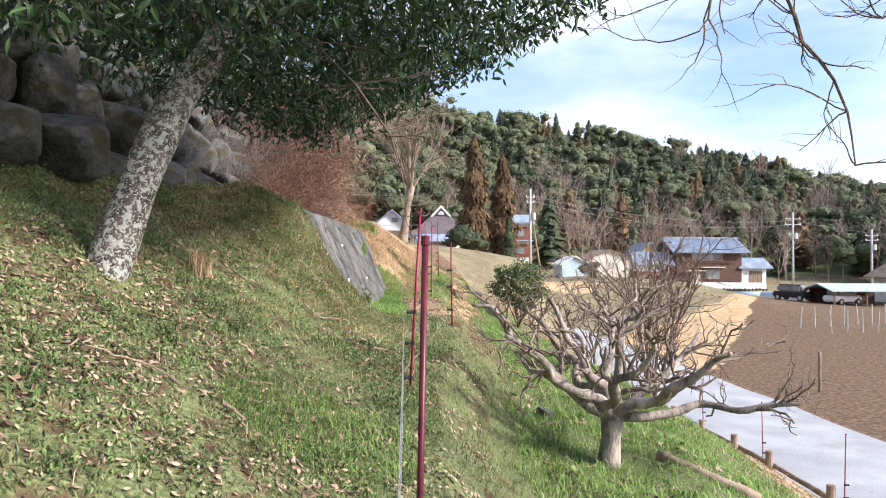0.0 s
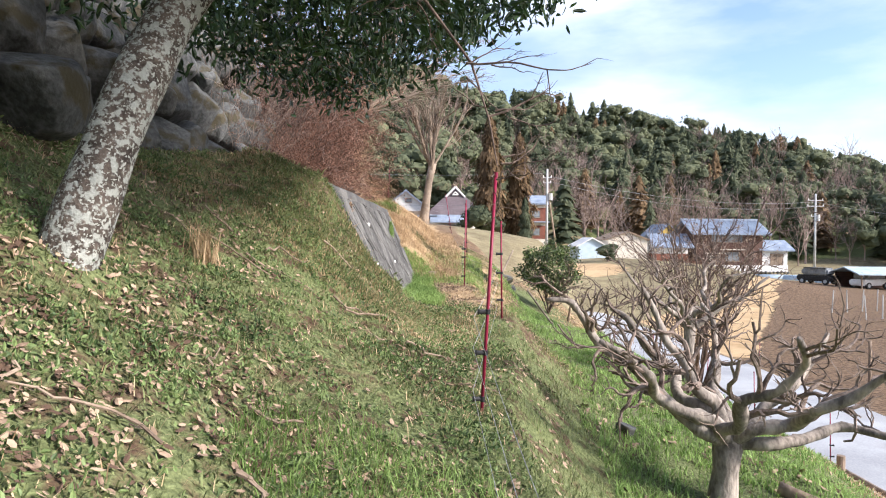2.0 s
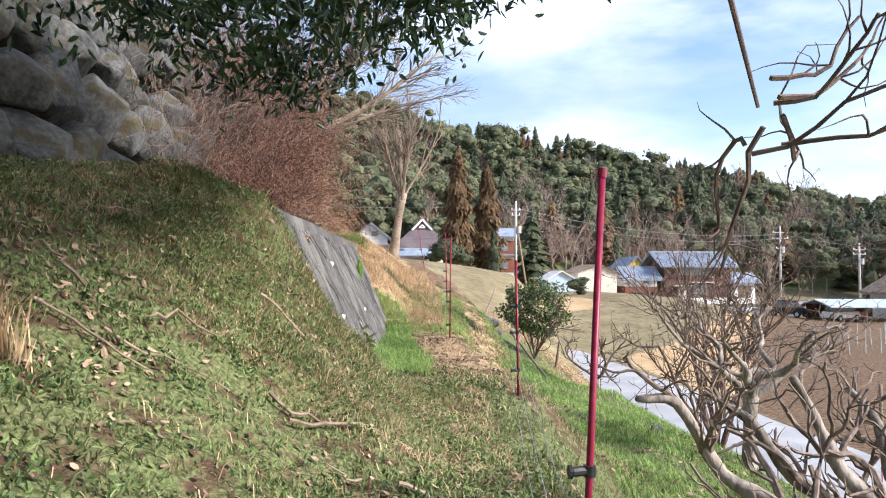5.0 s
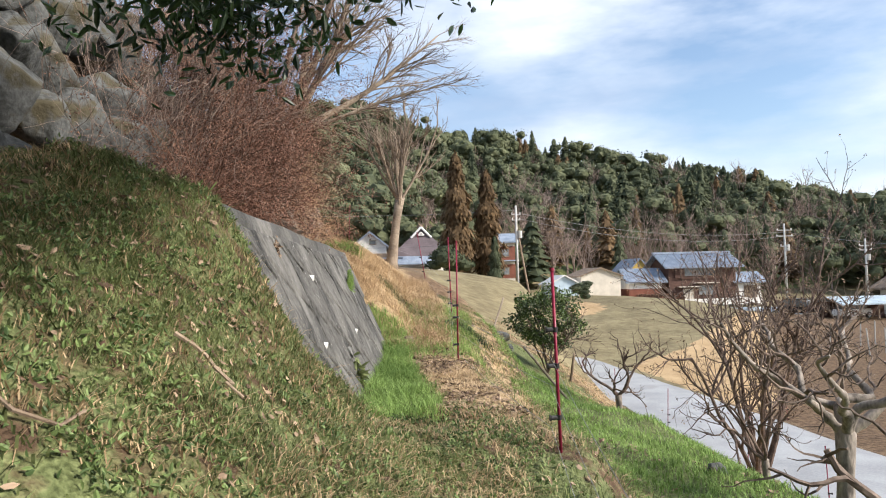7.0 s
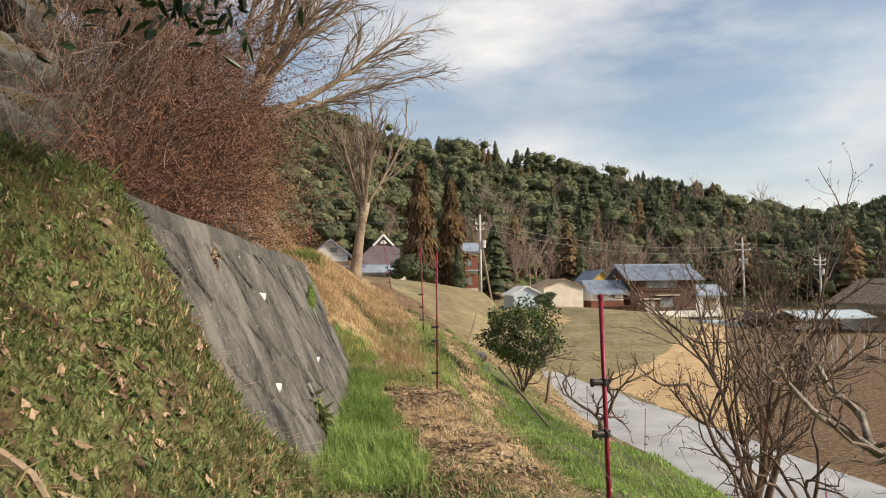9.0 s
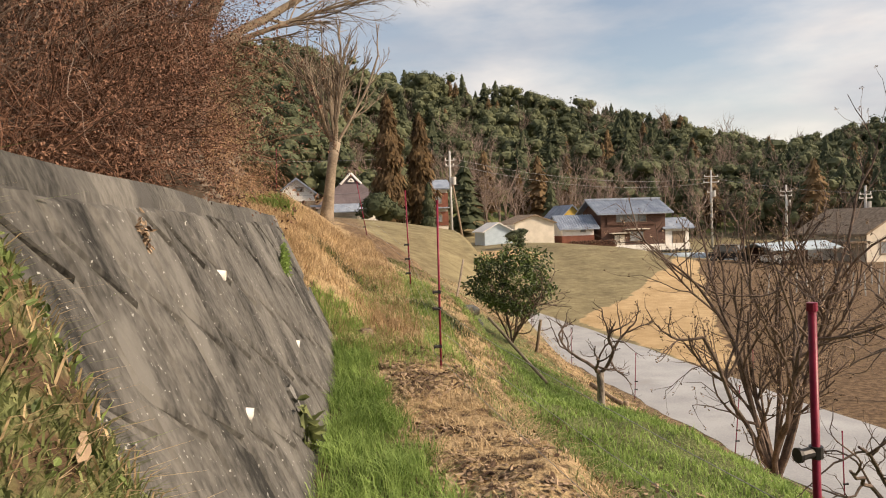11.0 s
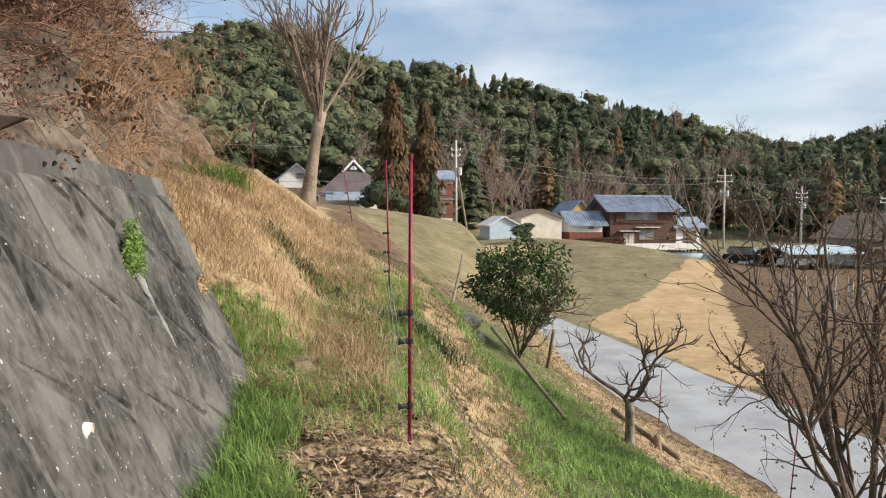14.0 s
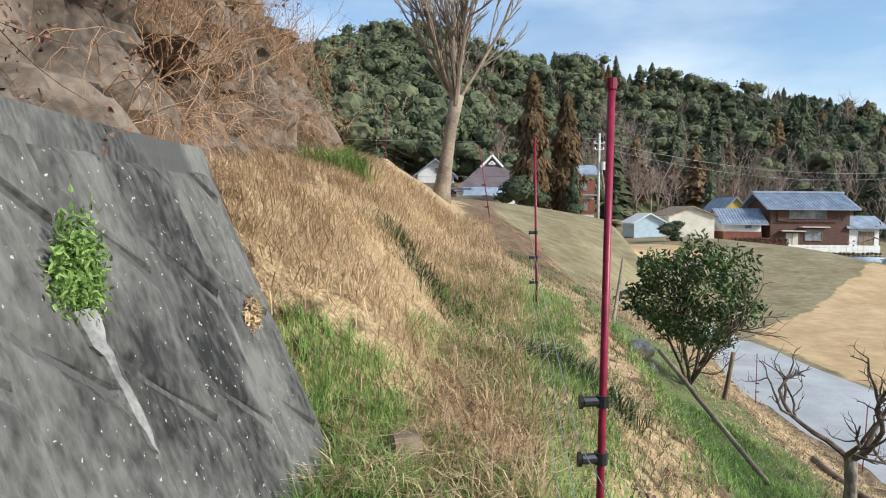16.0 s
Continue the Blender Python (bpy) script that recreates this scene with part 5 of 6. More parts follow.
def thatched_house():
    """The old farmhouse: a steep hipped roof under sheet metal, with a small gable at its top and crossed ridge beams."""
    h = house_thing("thatched_farmhouse", "old farmhouse with a steep brown roof and a white gable triangle")
    x, y = 3.6, 88.0
    part("wall", box(x - 4.0, x + 4.0, y + 0.4, y + 9, 1.8, 4.1), M_WHITE, h)
    part("dark_front", box(x - 2.6, x + 3.4, y + 0.3, y + 0.4, 3.3, 4.0), M_BROWN, h)
    part("skirt_wall", box(x - 3.9, x + 0.5, y - 0.2, y + 0.4, 1.7, 2.9), M_POLE, h, "white lower wall")
    bm = bmesh.new()
    low = [bm.verts.new(p) for p in ((x - 4.4, y - 0.2, 3.8), (x + 4.4, y - 0.2, 3.8), (x + 4.4, y + 9.6, 3.8), (x - 4.4, y + 9.6, 3.8))]
    mid = [bm.verts.new(p) for p in ((x - 1.35, y + 1.9, 6.7), (x + 1.35, y + 1.9, 6.7), (x + 1.35, y + 7.5, 6.7), (x - 1.35, y + 7.5, 6.7))]
    top = [bm.verts.new(p) for p in ((x, y + 1.9, 8.0), (x, y + 7.5, 8.0))]
    for k in range(4):
        bm.faces.new((low[k], low[(k + 1) % 4], mid[(k + 1) % 4], mid[k]))
    bm.faces.new((mid[0], mid[1], top[0]))
    bm.faces.new((mid[2], mid[3], top[1]))
    bm.faces.new((mid[1], mid[2], top[1], top[0]))
    bm.faces.new((mid[3], mid[0], top[0], top[1]))
    bm.faces.new(low[::-1])
    bmesh.ops.recalc_face_normals(bm, faces=bm.faces)
    roof = part("roof", bm, M_THATCH, h, "steep dark brown roof")
    part("gable_trim", join_bm(rod((x - 1.25, y + 1.8, 6.65), (x, y + 1.75, 7.95), 0.13), rod((x + 1.25, y + 1.8, 6.65), (x, y + 1.75, 7.95), 0.13)), M_WHITE, roof, "white gable trim")
    part("crest", join_bm(rod((x - 0.35, y + 1.8, 6.95), (x, y + 1.75, 7.3), 0.09), rod((x + 0.35, y + 1.8, 6.95), (x, y + 1.75, 7.3), 0.09), rod((x - 0.35, y + 1.8, 6.95), (x + 0.35, y + 1.8, 6.95), 0.09)), M_WHITE, roof)
    for k in range(7):
        yy = y + 2.0 + k * 0.9
        part("ridge_beam", join_bm(rod((x - 0.35, yy, 7.75), (x + 0.3, yy, 8.4), 0.09), rod((x + 0.35, yy, 7.75), (x - 0.3, yy, 8.4), 0.09)), M_WOOD, roof)
    part("porch_roof", gable(x - 2.9, x + 2.6, y - 1.2, y + 0.6, 3.6, 4.3, "x", 0.1, 0.3), M_TILE, h)
    return h


thatched_house()
h = house_thing("village_house", "narrow two-storey house with brown walls and white bands")
part("wall", box(13.0, 16.2, 95, 101, 0.5, 6.4), M_CREAM, h)
for z in (2.6, 5.0):
    part("brown_wall", box(12.95, 16.25, 94.93, 95, z - 1.2, z + 0.6), M_REDWALL, h)
    window(h, 13.6, 15.4, z - 0.7, z + 0.2, 94.93, 1)
part("middle_roof", box(12.6, 16.6, 94.1, 95, 3.6, 3.75, 0.03), M_TILE, h)
part("roof", gable(13.0, 16.2, 95, 101, 6.4, 7.5, "x", 0.15, 0.6), M_TILE, h)
h = house_thing("village_house", "cream house with broad grey gable roofs beyond the orchard")
part("wall", gable_wall(46.8, 53.5, 60, 68, -3.2, 0.0, 1.7, "y"), M_CREAM, h)
part("roof", gable(46.8, 53.5, 60, 68, 0.0, 1.9, "y", 0.18, 0.7), M_WOOD, h)
part("lean_to_roof", box(45.2, 47.2, 60, 66, -1.2, -1.05), M_WOOD, h)
window(h, 48.2, 49.6, -2.2, -1.2, 60, 1)
window(h, 49.4, 50.8, -0.4, 0.3, 60, 1)
h = house_thing("open_shed", "dark open shed with a low pale roof beside the road")
part("roof", gable(37.5, 44.0, 60, 64, -1.4, -0.9, "x", 0.1, 0.3), M_TARP, h)
part("back_wall", box(37.6, 43.9, 63.7, 63.9, -3.1, -1.4), M_BROWN, h)
for x in (37.7, 40.7, 43.7):
    part("pillar", rod((x, 60.1, -3.1), (x, 60.1, -1.35), 0.07), M_WOOD, h)
for k, (x, y, w, t) in enumerate([(38.2, 74, 6.5, 0.7), (40, 71, 6.0, 0.6), (36.5, 78, 5.0, 0.6), (41.5, 68.5, 4.5, 0.5)]):
    bm = rod((x, y, -3.0), (x + w, y - 1.5, -3.0), t, t, 14)
    tagged(smooth(part("sheet_tunnel", bm, M_TARP)), "low pale blue plastic sheet tunnel in the field", "tunnel", "sheet tunnels")


def car(x, y, a, material, label):
    c = new("parked_car")
    c.matrix_basis = pose(x, y, put_on(x, y) + 0.02, 0, 0, a)
    bm = box(-1.7, 1.7, -0.75, 0.75, 0.3, 0.85, 0.12)
    part("body", bm, material, c)
    cab = box(-1.3, 1.2, -0.68, 0.68, 0.8, 1.5, 0.16)
    part("cabin", cab, M_GLASS, c, "dark glazed cabin")
    part("roof", box(-1.1, 1.0, -0.62, 0.62, 1.47, 1.53, 0.02), material, c)
    for wx in (-1.1, 1.1):
        for wy in (-0.72, 0.72):
            w = part("wheel", rod((wx, wy - 0.09, 0.3), (wx, wy + 0.09, 0.3), 0.3, None, 16), M_BLACK, c)
            part("rim", rod((wx, wy - 0.1, 0.3), (wx, wy + 0.1, 0.3), 0.17, None, 12), M_POLE, w)
    return tagged(c, label, "car", "parked cars")


car(39.5, 61.8, 20, M_WHITE, "white parked car under the open shed")
car(36.4, 64.5, -60, M_BLACK, "dark parked car beside the open shed")


def utility_pole(x, y, tall, arms, label="grey concrete utility pole with crossarms", stay=None):
    z = put_on(x, y)
    p = new("utility_pole")
    p.matrix_basis = pose(x, y, z)
    smooth(part("pole", rod((0, 0, -0.5), (0, 0, tall), 0.17, 0.11, 12), M_POLE, p))
    for k, (hgt, w) in enumerate(arms):
        arm = part("crossarm", box(-w, w, -0.05, 0.05, hgt - 0.05, hgt + 0.05), M_POLE, p)
        for sx in (-0.9, 0, 0.9):
            part("insulator", rod((sx * w, 0, hgt + 0.05), (sx * w, 0, hgt + 0.25), 0.06, 0.04, 8), M_WHITE, arm)
    part("transformer", rod((0.35, 0, tall * 0.66), (0.35, 0, tall * 0.66 + 0.8), 0.28, None, 12), M_POLE, p)
    if stay:
        part("stay_pole", rod((stay, 0, -0.3), (0.1, 0, tall * 0.75), 0.13, 0.1, 10), M_WOOD, p, "leaning brown stay pole")
    return tagged(p, label, "utility pole", "utility poles")


utility_pole(13.7, 80, 10.6, ((9.6, 0.5), (9.0, 0.45)), "grey utility pole with a leaning stay", 1.4)
utility_pole(53.6, 95, 10.9, ((10.0, 1.1), (9.2, 1.2), (7.8, 0.6)))
utility_pole(55.7, 70, 7.2, ((6.3, 0.7), (5.9, 0.8)))
utility_pole(63.0, 92, 8.5, ((7.6, 0.9), (7.0, 0.9)))


def far_wire(a, b, sag):
    return wire(a, b, sag, 0.018, "dark overhead power line", "power_line")


far_wire((13.7, 80, 8.6), (53.6, 95, 6.8), 1.3)
far_wire((13.7, 80, 8.0), (53.6, 95, 6.2), 1.5)
far_wire((53.6, 95, 6.8), (55.7, 70, 3.4), 0.3)
far_wire((55.7, 70, 3.6), (90, 62, 6.0), 0.4)
far_wire((13.7, 80, 8.9), (-30, 82, 10), 0.8)
far_wire((13.7, 80, 5.5), (-30, 82, 6.5), 0.9)

for k in range(34):
    x, y = 24 + (k % 17) * 1.15, 38.5 + (k // 17) * 3.2 + (k % 17) * 0.35
    st = new("field_stake", bpy.data.objects["field_stake"].data) if k else part("field_stake", rod((0, 0, -0.1), (0, 0, 1.35), 0.035, 0.03, 8), M_POLE)
    st.matrix_basis = pose(x, y, put_on(x, y), (k * 37 % 7) - 3, (k * 53 % 7) - 3, 0)
    tagged(st, "pale wooden stake in the dark vegetable field", "stake", "field stakes")

# roadside timber rail, lengths of log and poles on the lower bank


def log(a, b, r, label, name="log", material=None):
    bm = rod(a, b, r, r * 0.9, 12)
    bmesh.ops.subdivide_edges(bm, edges=[e for e in bm.edges if e.calc_length() > 0.3], cuts=6)
    for v in bm.verts:
        v.co += Vector((noise.noise(v.co * 5), noise.noise(v.co * 5 + Vector((9, 0, 0))), noise.noise(v.co * 5 + Vector((0, 9, 0))))) * r * 0.25
    return tagged(smooth(part(name, bm, material or M_WOOD)), label, "timber", "timber on the bank")


def on(x, y, up=0.0):
    return (x, y, put_on(x, y) + up)


for k, y in enumerate((9.4, 10.7, 12.6, 14.0, 15.6, 17.3)):
    x = 6.65
    tagged(part("rail_post", rod((0, 0, -0.2), (0, 0, 0.38), 0.07, 0.065, 12), M_WOOD), "short weathered timber rail post by the road", "post", "rail posts").matrix_basis = pose(*on(x, y))
    if k:
        log(on(x + 0.1, (9.4, 10.7, 12.6, 14.0, 15.6, 17.3)[k - 1], 0.16), on(x + 0.1, y, 0.16), 0.05, "dark timber rail along the road edge", "rail")
log(on(2.25, 6.25, 0.06), on(2.95, 5.75, 0.06), 0.055, "dark fallen log beside the plum tree")
log(on(4.75, 20.5, 0.05), on(5.2, 19.1, 0.05), 0.05, "cut log lying on the lower bank")
log(on(4.95, 19.3, -0.1), on(4.95, 19.3, 0.22), 0.06, "sawn stump on the lower bank", "stump")
log((2.44, 19.7, -0.12), on(2.8, 17.5, 0.04), 0.028, "pale thin pole leaning on the bank", "pole_length", M_PALEBARK)
log(on(3.85, 21.3, -0.1), (3.98, 21.3, -0.45), 0.035, "weathered stake holding the bush", "stake")
log(on(13.0, 21.5, -0.1), on(13.0, 21.5, 1.3), 0.05, "weathered post beyond the road", "field_post")
log(on(1.55, 18.3, 0.02), (2.1, 20.2, 0.95), 0.02, "thin bare pole at the path edge", "pole_length", M_PALEBARK)
tagged(part("marker_stone", box(-0.06, 0.06, -0.06, 0.06, -0.15, 0.13, 0.012), M_WOOD), "small square boundary stone in the grass", "marker").matrix_basis = pose(*on(-0.2, 14.05), 2, -3, 12)
for k, (x, y, s) in enumerate([(1.6, 17.5, 0.16), (1.75, 17.7, 0.12), (1.5, 17.2, 0.1), (2.6, 11.2, 0.1), (1.35, 7.0, 0.09)]):
    tagged(boulder(x, y, put_on(x, y) + s * 0.4, s, 200 + k), "small grey stone in the bank", "stone", "stones in the bank")

# ---- ground cover ----
gr = np.random.default_rng(42)


def spread(n, x0, x1, y0, y1, keep):
    """Points of a stretch of the plan, kept with the chance that keep gives."""
    xy = np.stack([gr.uniform(x0, x1, n), gr.uniform(y0, y1, n)], 1)
    return xy[gr.random(n) < keep(xy[:, 0], xy[:, 1])]


def above_fence(x, y):
    return np.interp(y, FENCE_Y, FENCE_X) - x


def clear_of_wall(x, y):
    """True where the ground is not under the retaining wall."""
    z = height(x, y)
    return ~((y > 9.0) & (y < 14.15) & (x < wall_x(y, z) + 0.02) & (z < 1.86))


def patchy(x, y, size, seed, cut=0.0):
    return step(cut - 0.25, cut + 0.25, rough(x, y, size, seed))


def turf(name, xy, tall, wide, lean, material, label):
    xy = xy[clear_of_wall(xy[:, 0], xy[:, 1])]
    return tagged(part(name, blades(gr, xy, tall, wide, lean, height), material), label, "grass", kind="stuff")


d_ = above_fence
turf("slope_grass", spread(110000, -4.2, 0.5, -0.5, 10.2, lambda x, y: (d_(x, y) > -0.15) * (0.35 + 0.65 * patchy(x, y, 0.5, 1.0)) * (d_(x, y) < 3.2)), 0.055, 0.007, 1.1, M_DULLGRASS, "short dull green grass and weeds of the slope")
turf("dry_slope_grass", spread(26000, -4.2, 0.4, -0.5, 10.2, lambda x, y: (d_(x, y) > -0.1) * (0.25 + 0.6 * patchy(x, y, 0.6, 4.0, 0.2))), 0.08, 0.004, 1.3, M_STRAW, "thin dry grass among the weeds of the slope")
turf("dry_slope_grass", spread(22000, -2.6, 0.2, 6.6, 10.0, lambda x, y: (d_(x, y) > 0.1) * (0.3 + 0.7 * patchy(x, y, 0.5, 41.0, -0.1))), 0.07, 0.005, 1.4, M_STRAW, "yellowed grass on the mound beside the wall")
turf("mound_grass", spread(60000, -2.0, 0.1, 7.0, 9.7, lambda x, y: (d_(x, y) > 0.5) * (0.3 + 0.7 * patchy(x, y, 0.3, 51.0, -0.1))), 0.055, 0.0045, 1.2, M_DULLGRASS, "short green weeds on the mound beside the wall")
turf("path_grass", spread(26000, -0.85, 0.1, 9.6, 14.6, lambda x, y: ((d_(x, y) > 0.62 + 0.1 * rough(x, y, 0.3)) & (d_(x, y) < 1.3)) * (0.2 + 0.8 * patchy(x, y, 0.35, 2.0, -0.15))), 0.15, 0.0045, 0.8, M_GRASS, "fresh green grass along the foot of the wall")
turf("grass_patch", spread(100000, -1.3, 1.3, 2.9, 20, lambda x, y: np.maximum((np.hypot((x + 0.5), (y - 3.9)) < 0.55) * 1.0, step(12.8, 13.6, y) * (1 - step(17, 18.5, y)) * ((d_(x, y) < 0.75 + 0.2 * rough(x, y, 0.5)) & (d_(x, y) > -0.35)) * patchy(x, y, 0.6, 6.0, -0.3))), 0.11, 0.0045, 0.8, M_GRASS, "patches of fresh green grass on the path")
turf("terrace_grass", spread(100000, 0.7, 5.0, 3.0, 19.5, lambda x, y: ((d_(x, y) < -0.75 - 0.1 * rough(x, y, 0.6)) & (x < 4.2 + 0.4 * rough(x, y, 0.8))) * (0.3 + 0.7 * patchy(x, y, 0.8, 3.0, -0.25))), 0.085, 0.009, 0.7, M_GRASS, "bright green grass of the lower terrace")
turf("bank_grass", spread(70000, 0.0, 2.6, 1, 20, lambda x, y: ((d_(x, y) < 0.0) & (d_(x, y) > -1.2)) * (0.2 + 0.8 * patchy(x, y, 0.5, 8.0, -0.15))), 0.07, 0.005, 1.0, M_DULLGRASS, "sparse grass on the steep earth bank")
turf("dry_grass", spread(52000, -2.3, 1.2, 13.6, 22.5, lambda x, y: ((d_(x, y) > 0.1) & (d_(x, y) < 2.4)) * (0.3 + 0.7 * patchy(x, y, 0.7, 9.0, -0.2))), 0.18, 0.005, 1.3, M_STRAW, "matted pale dry grass beyond the wall")
turf("dry_grass", spread(30000, -0.3, 2.2, 8.8, 18, lambda x, y: ((d_(x, y) < 0.62) & (d_(x, y) > -0.9)) * (0.15 + 0.85 * patchy(x, y, 0.5, 10.0, -0.05))), 0.08, 0.005, 1.6, M_STRAW, "trodden dry grass along the path edge")
turf("lower_bank_grass", spread(42000, 3.2, 7.0, 6, 30, lambda x, y: (d_(x, y) < -2.4) * (0.3 + 0.7 * patchy(x, y, 1.1, 12.0))), 0.06, 0.012, 1.2, M_STRAW, "short dry grass on the bank above the road")
turf("lower_bank_grass", spread(16000, 2.8, 7.0, 6, 30, lambda x, y: (d_(x, y) < -2.2) * patchy(x, y, 0.9, 14.0, 0.1)), 0.07, 0.012, 1.0, M_DULLGRASS, "short green grass on the bank above the road")


def litter(n, x0, x1, y0, y1, keep, size, label):
    xy = spread(n, x0, x1, y0, y1, keep)
    xy = xy[clear_of_wall(xy[:, 0], xy[:, 1])]
    m = len(xy)
    z = height(xy[:, 0], xy[:, 1])
    e = 0.05
    nx_, ny_ = (height(xy[:, 0] + e, xy[:, 1]) - z) / e, (height(xy[:, 0], xy[:, 1] + e) - z) / e
    up = np.stack([-nx_, -ny_, np.ones(m)], 1) + gr.normal(0, 0.28, (m, 3))
    up /= np.linalg.norm(up, axis=1)[:, None]
    s = np.cross(up, gr.normal(0, 1, (m, 3)))
    s /= np.linalg.norm(s, axis=1)[:, None]
    t = np.cross(up, s)
    ln, wd, curl = size * gr.uniform(0.4, 1.0, (m, 1)) ** 1.3 * 1.5, size * gr.uniform(0.28, 0.62, (m, 1)), gr.uniform(0.02, 0.35, (m, 1))
    c = np.concatenate([xy, (z + 0.014)[:, None]], 1)
    v = np.stack([c - s * ln / 2 + up * ln * curl * 0.6, c - s * ln * 0.2 + t * wd / 2 + up * wd * curl, c + s * ln * 0.25 + t * wd * 0.42 + up * wd * curl, c + s * ln / 2 + up * ln * curl * 0.7, c + s * ln * 0.25 - t * wd * 0.42 + up * wd * curl, c - s * ln * 0.2 - t * wd / 2 + up * wd * curl], 1).reshape(-1, 3)
    i = (np.arange(m) * 6)[:, None]
    return tagged(part("leaf_litter", (v, np.concatenate([i + [0, 1, 2, 3], i + [0, 3, 4, 5]], 0)), M_DRYLEAF), label, "leaf litter", kind="stuff")


litter(17000, -3.2, 0.7, -0.3, 5.2, lambda x, y: (d_(x, y) > -0.4) * (0.2 + 0.8 * patchy(x, y, 0.7, 25.0, -0.1)) * (1 - step(3.6, 5.2, y)), 0.033, "small fallen brown leaves on the slope")
litter(19000, -4.0, 0.9, -0.5, 9.6, lambda x, y: (d_(x, y) > -0.5) * (0.12 + 0.88 * patchy(x, y, 0.8, 21.0, 0.05)) * (1 - 0.7 * step(6, 9, y)), 0.042, "fallen brown leaves on the slope")
litter(8000, -0.7, 1.0, 9, 14.5, lambda x, y: (d_(x, y) < 0.75) * (d_(x, y) > -0.5) * patchy(x, y, 0.5, 22.0, 0.0), 0.045, "fallen brown leaves along the path")
litter(3500, 0.6, 3.6, 3, 12, lambda x, y: (d_(x, y) < -0.7) * patchy(x, y, 0.7, 23.0, 0.1), 0.07, "fallen brown leaves under the plum trees")


wc = spread(9000, -4.0, 0.4, -0.3, 9.8, lambda x, y: (d_(x, y) > -0.1) * (d_(x, y) < 3.1) * (0.12 + 0.88 * patchy(x, y, 0.45, 31.0, 0.0)))
wx = np.repeat(wc, 9, 0) + gr.normal(0, 0.035, (len(wc) * 9, 2))
wx = wx[clear_of_wall(wx[:, 0], wx[:, 1])]
tagged(part("slope_weeds", leaves(gr, np.concatenate([wx, (height(wx[:, 0], wx[:, 1]) + gr.uniform(0.005, 0.05, len(wx)))[:, None]], 1), 0.028, 0.013, -0.8), M_WEED), "small green weeds and ivy on the slope", "weeds", kind="stuff")


def stick(x, y, length, a, r, seed):
    rng = np.random.default_rng(seed)
    n = 7
    px = x + np.linspace(0, 1, n) * length * np.cos(a) + rng.normal(0, 0.02, n)
    py = y + np.linspace(0, 1, n) * length * np.sin(a) + rng.normal(0, 0.02, n)
    tu = Tubes()
    tu.add(np.stack([px, py, height(px, py) + 0.03 + r], 1), np.linspace(r, r * 0.5, n), 6)
    return tagged(part("fallen_stick", tu.data(), M_WOOD), "weathered dead stick lying on the slope", "stick", "fallen sticks")


for k in range(26):
    stick(gr.uniform(-2.4, -0.3), gr.uniform(1.4, 7.5), gr.uniform(0.15, 0.5), gr.uniform(0, 6.28), gr.uniform(0.004, 0.011), k)


def tuft(x, y, n, tall, wide, lean, material, name, label, z=None, spread_r=0.07):
    xy = np.stack([gr.normal(x, spread_r, n), gr.normal(y, spread_r, n)], 1)
    g = height if z is None else (lambda a, b: np.full(len(a), z))
    return tagged(part(name, blades(gr, xy, tall, wide, lean, g), material), label, "plant", kind="stuff")


tuft(-1.73, 5.68, 160, 0.26, 0.005, 0.5, M_STRAW, "straw_tuft", "upright tuft of dry straw-coloured grass", None, 0.04)
for x, y, n, t in [(-1.25, 19.3, 260, 0.38), (-1.5, 18.9, 160, 0.3), (-1.55, 9.3, 120, 0.16), (-1.05, 9.05, 80, 0.14)]:
    tuft(x, y, n, t, 0.014, 1.0, M_GRASS, "strap_leaf_clump", "clump of green strap-shaped leaves", None, 0.13)
for k in range(7):
    tuft(-0.62 + 0.11 * k, 17.2 - 0.18 * k, 130, 0.12, 0.009, 1.0, M_BUSH, "low_dark_plant", "low dark green plants in the dry grass", None, 0.1)
for k in range(5):
    tuft(0.42 + 0.12 * k, 15.6 - 0.1 * k, 160, 0.16, 0.008, 1.0, M_BUSH, "low_dark_plant", "dark green tuft at the path edge", None, 0.09)


def wall_plant(y, z, n, r, size, material, label):
    rng = np.random.default_rng(int(y * 100))
    c = rng.normal(0, 1, (n, 3)) * [r * 0.35, r * 0.6, r]
    c[:, 0] = np.abs(c[:, 0]) + 0.01
    ob = part("wall_fern", leaves(rng, c, size, size * 0.4, 0.7), material)
    ob.matrix_basis = pose(wall_x(y, z) + 0.01, y, z)
    return tagged(ob, label, "plant", "plants growing in the wall", "stuff")


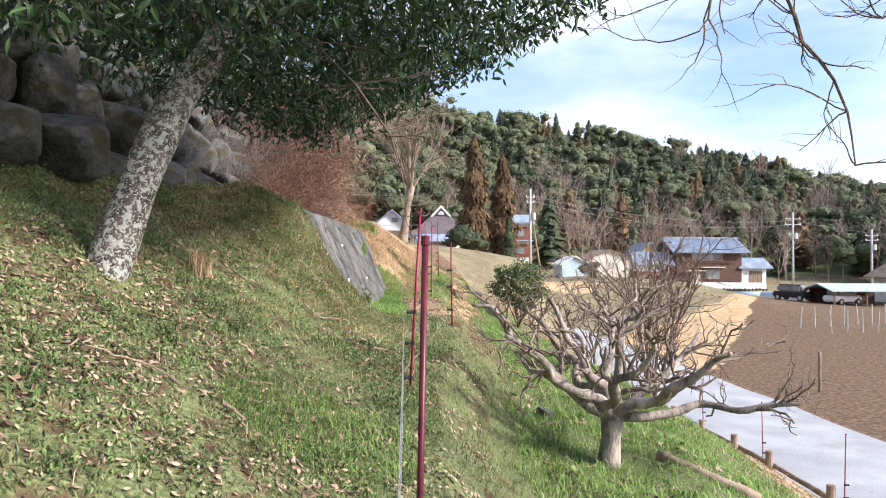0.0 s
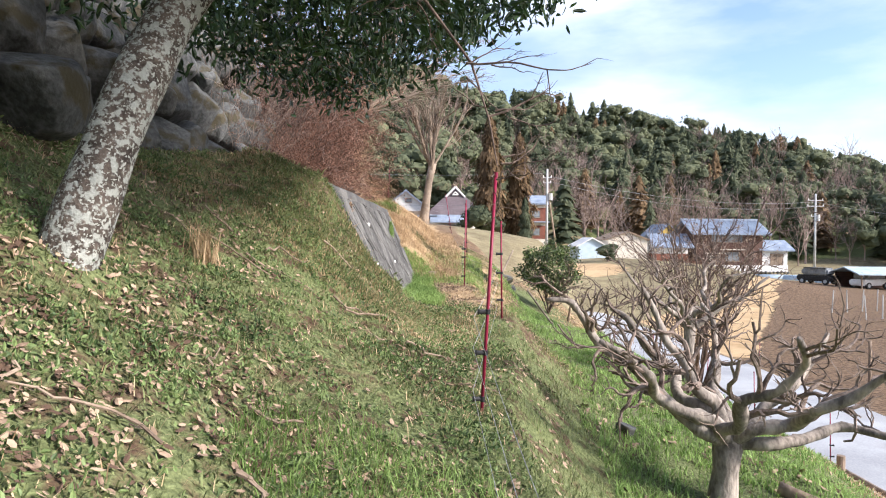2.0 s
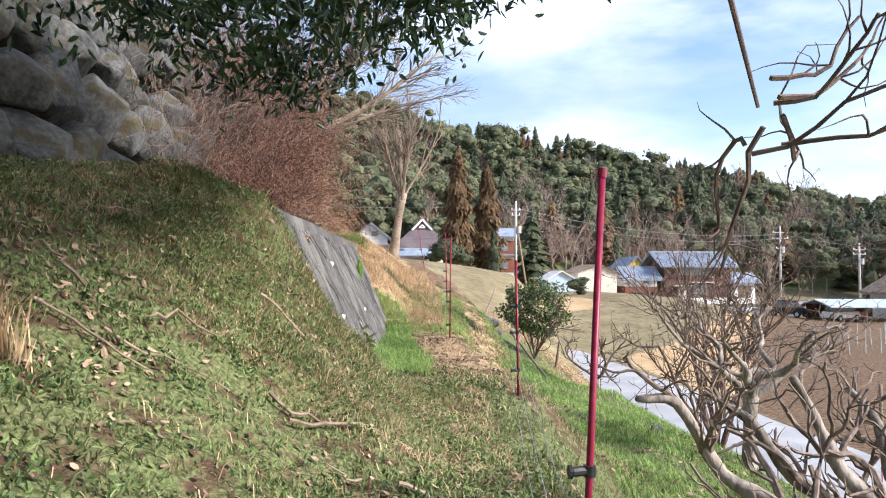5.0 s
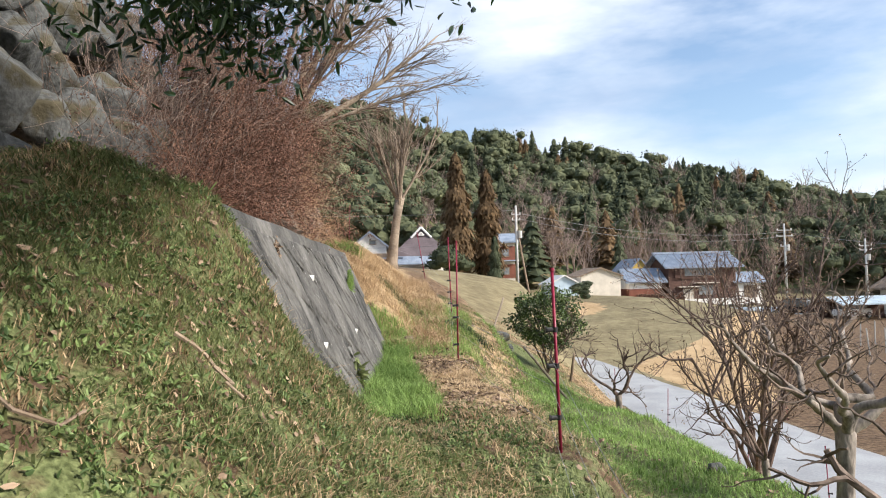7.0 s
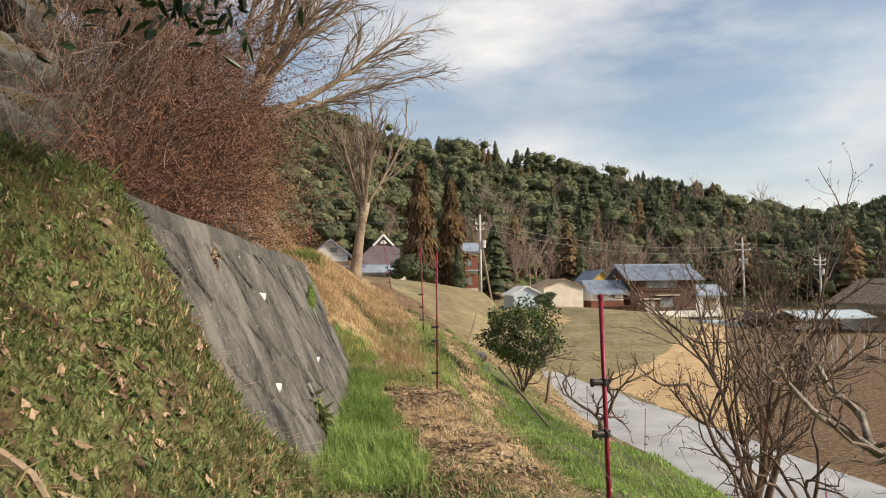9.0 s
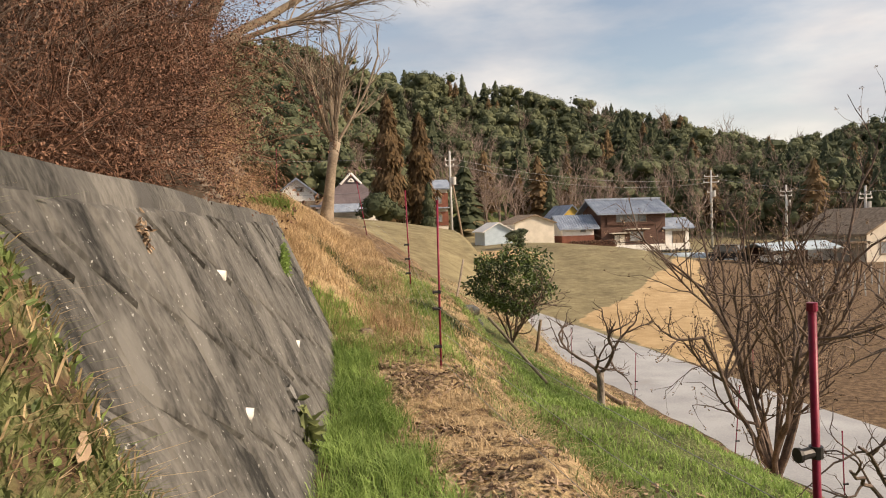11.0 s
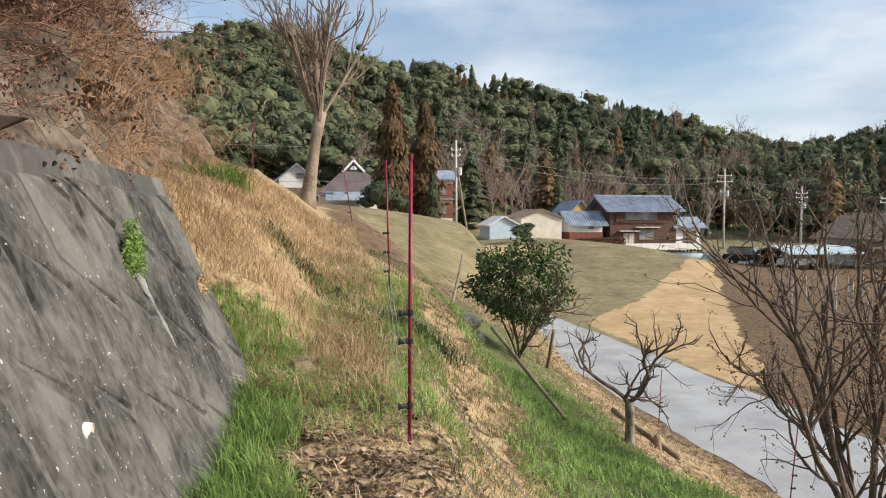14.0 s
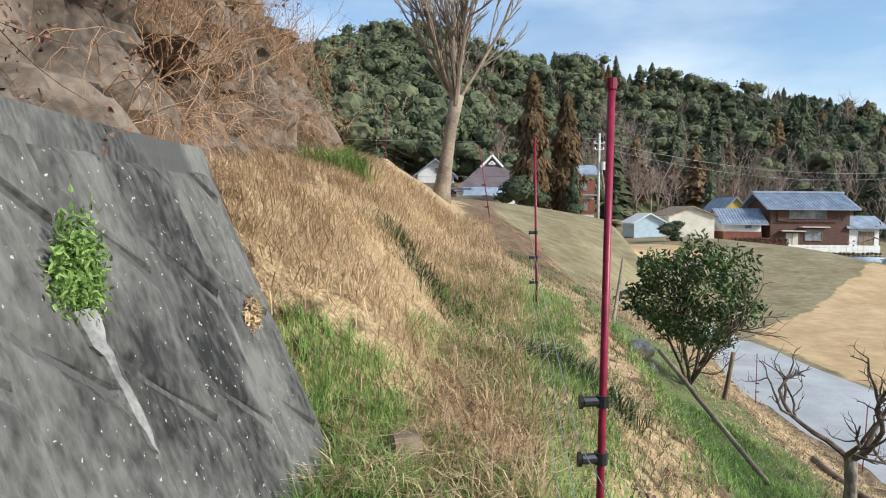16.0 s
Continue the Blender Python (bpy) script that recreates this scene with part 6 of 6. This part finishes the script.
wall_plant(12.97, 1.37, 3000, 0.06, 0.024, M_GRASS, "dense green fern cushion growing from the wall")
wall_plant(10.95, 0.62, 40, 0.05, 0.12, M_DULLGRASS, "small yellow-green fern at the wall's foot")
wall_plant(9.98, 1.66, 60, 0.03, 0.03, M_DRYLEAF, "withered weed in the wall face")
wall_plant(13.85, 1.15, 500, 0.03, 0.028, M_STRAW, "withered grass tuft in the wall face")


def drain_pipe(y, z, r=0.032):
    bm = bmesh.new()
    bmesh.ops.create_cone(bm, cap_ends=False, segments=18, radius1=r, radius2=r, depth=0.045)
    inner = bmesh.new()
    bmesh.ops.create_cone(inner, cap_ends=False, segments=18, radius1=r * 0.82, radius2=r * 0.82, depth=0.045)
    ob = smooth(part("drain_pipe", join_bm(bm, inner), M_WHITE))
    ob.matrix_basis = pose(wall_x(y, z) + 0.005, y, z, 0, 100, 0)
    part("plug", rod((0, 0, -0.03), (0, 0, 0.02), r * 0.9, None, 16), M_CREAM, ob)
    return tagged(ob, "short white plastic drain pipe in the wall", "pipe", "drain pipes")


for y, z in ((11.95, 0.885), (10.86, 1.43), (10.16, 0.91)):
    drain_pipe(y, z)


def lime_stain(y, z, length, width, seed, material):
    """A pale crust that has run down from a joint."""
    rng = np.random.default_rng(seed)
    n = 14
    t = np.linspace(0, 1, n)
    w = width * (1 - t) ** 0.7 * (1 + 0.4 * np.sin(t * 9 + seed)) + 0.003
    off = 0.12 * t * length + rng.normal(0, 0.006, n)
    V, F = [], []
    for k in range(n):
        zz = z - t[k] * length
        for s in (-1, 1):
            yy = y + off[k] + s * w[k] * 0.3
            V.append((wall_x(yy, zz) + 0.032, yy, zz))
            V.append((wall_x(yy, zz) - 0.01, yy, zz))
        if k:
            b = (k - 1) * 4
            F += [(b, b + 2, b + 6, b + 4), (b + 2, b + 3, b + 7, b + 6), (b + 1, b, b + 4, b + 5)]
    return tagged(part("lime_crust", (V, F), material), "pale lime crust run down the concrete", "stain", "lime crusts on the wall")


M_LIME = mat("lime_crust", (0.13, 0.128, 0.122), (0.3, 0.295, 0.28), 9, 0.9, 0.4, 60)
for k, (y, z, ln, w) in enumerate([(11.05, 0.82, 0.2, 0.12), (12.95, 1.3, 0.36, 0.1)]):
    lime_stain(y, z, ln, w, k, M_LIME)
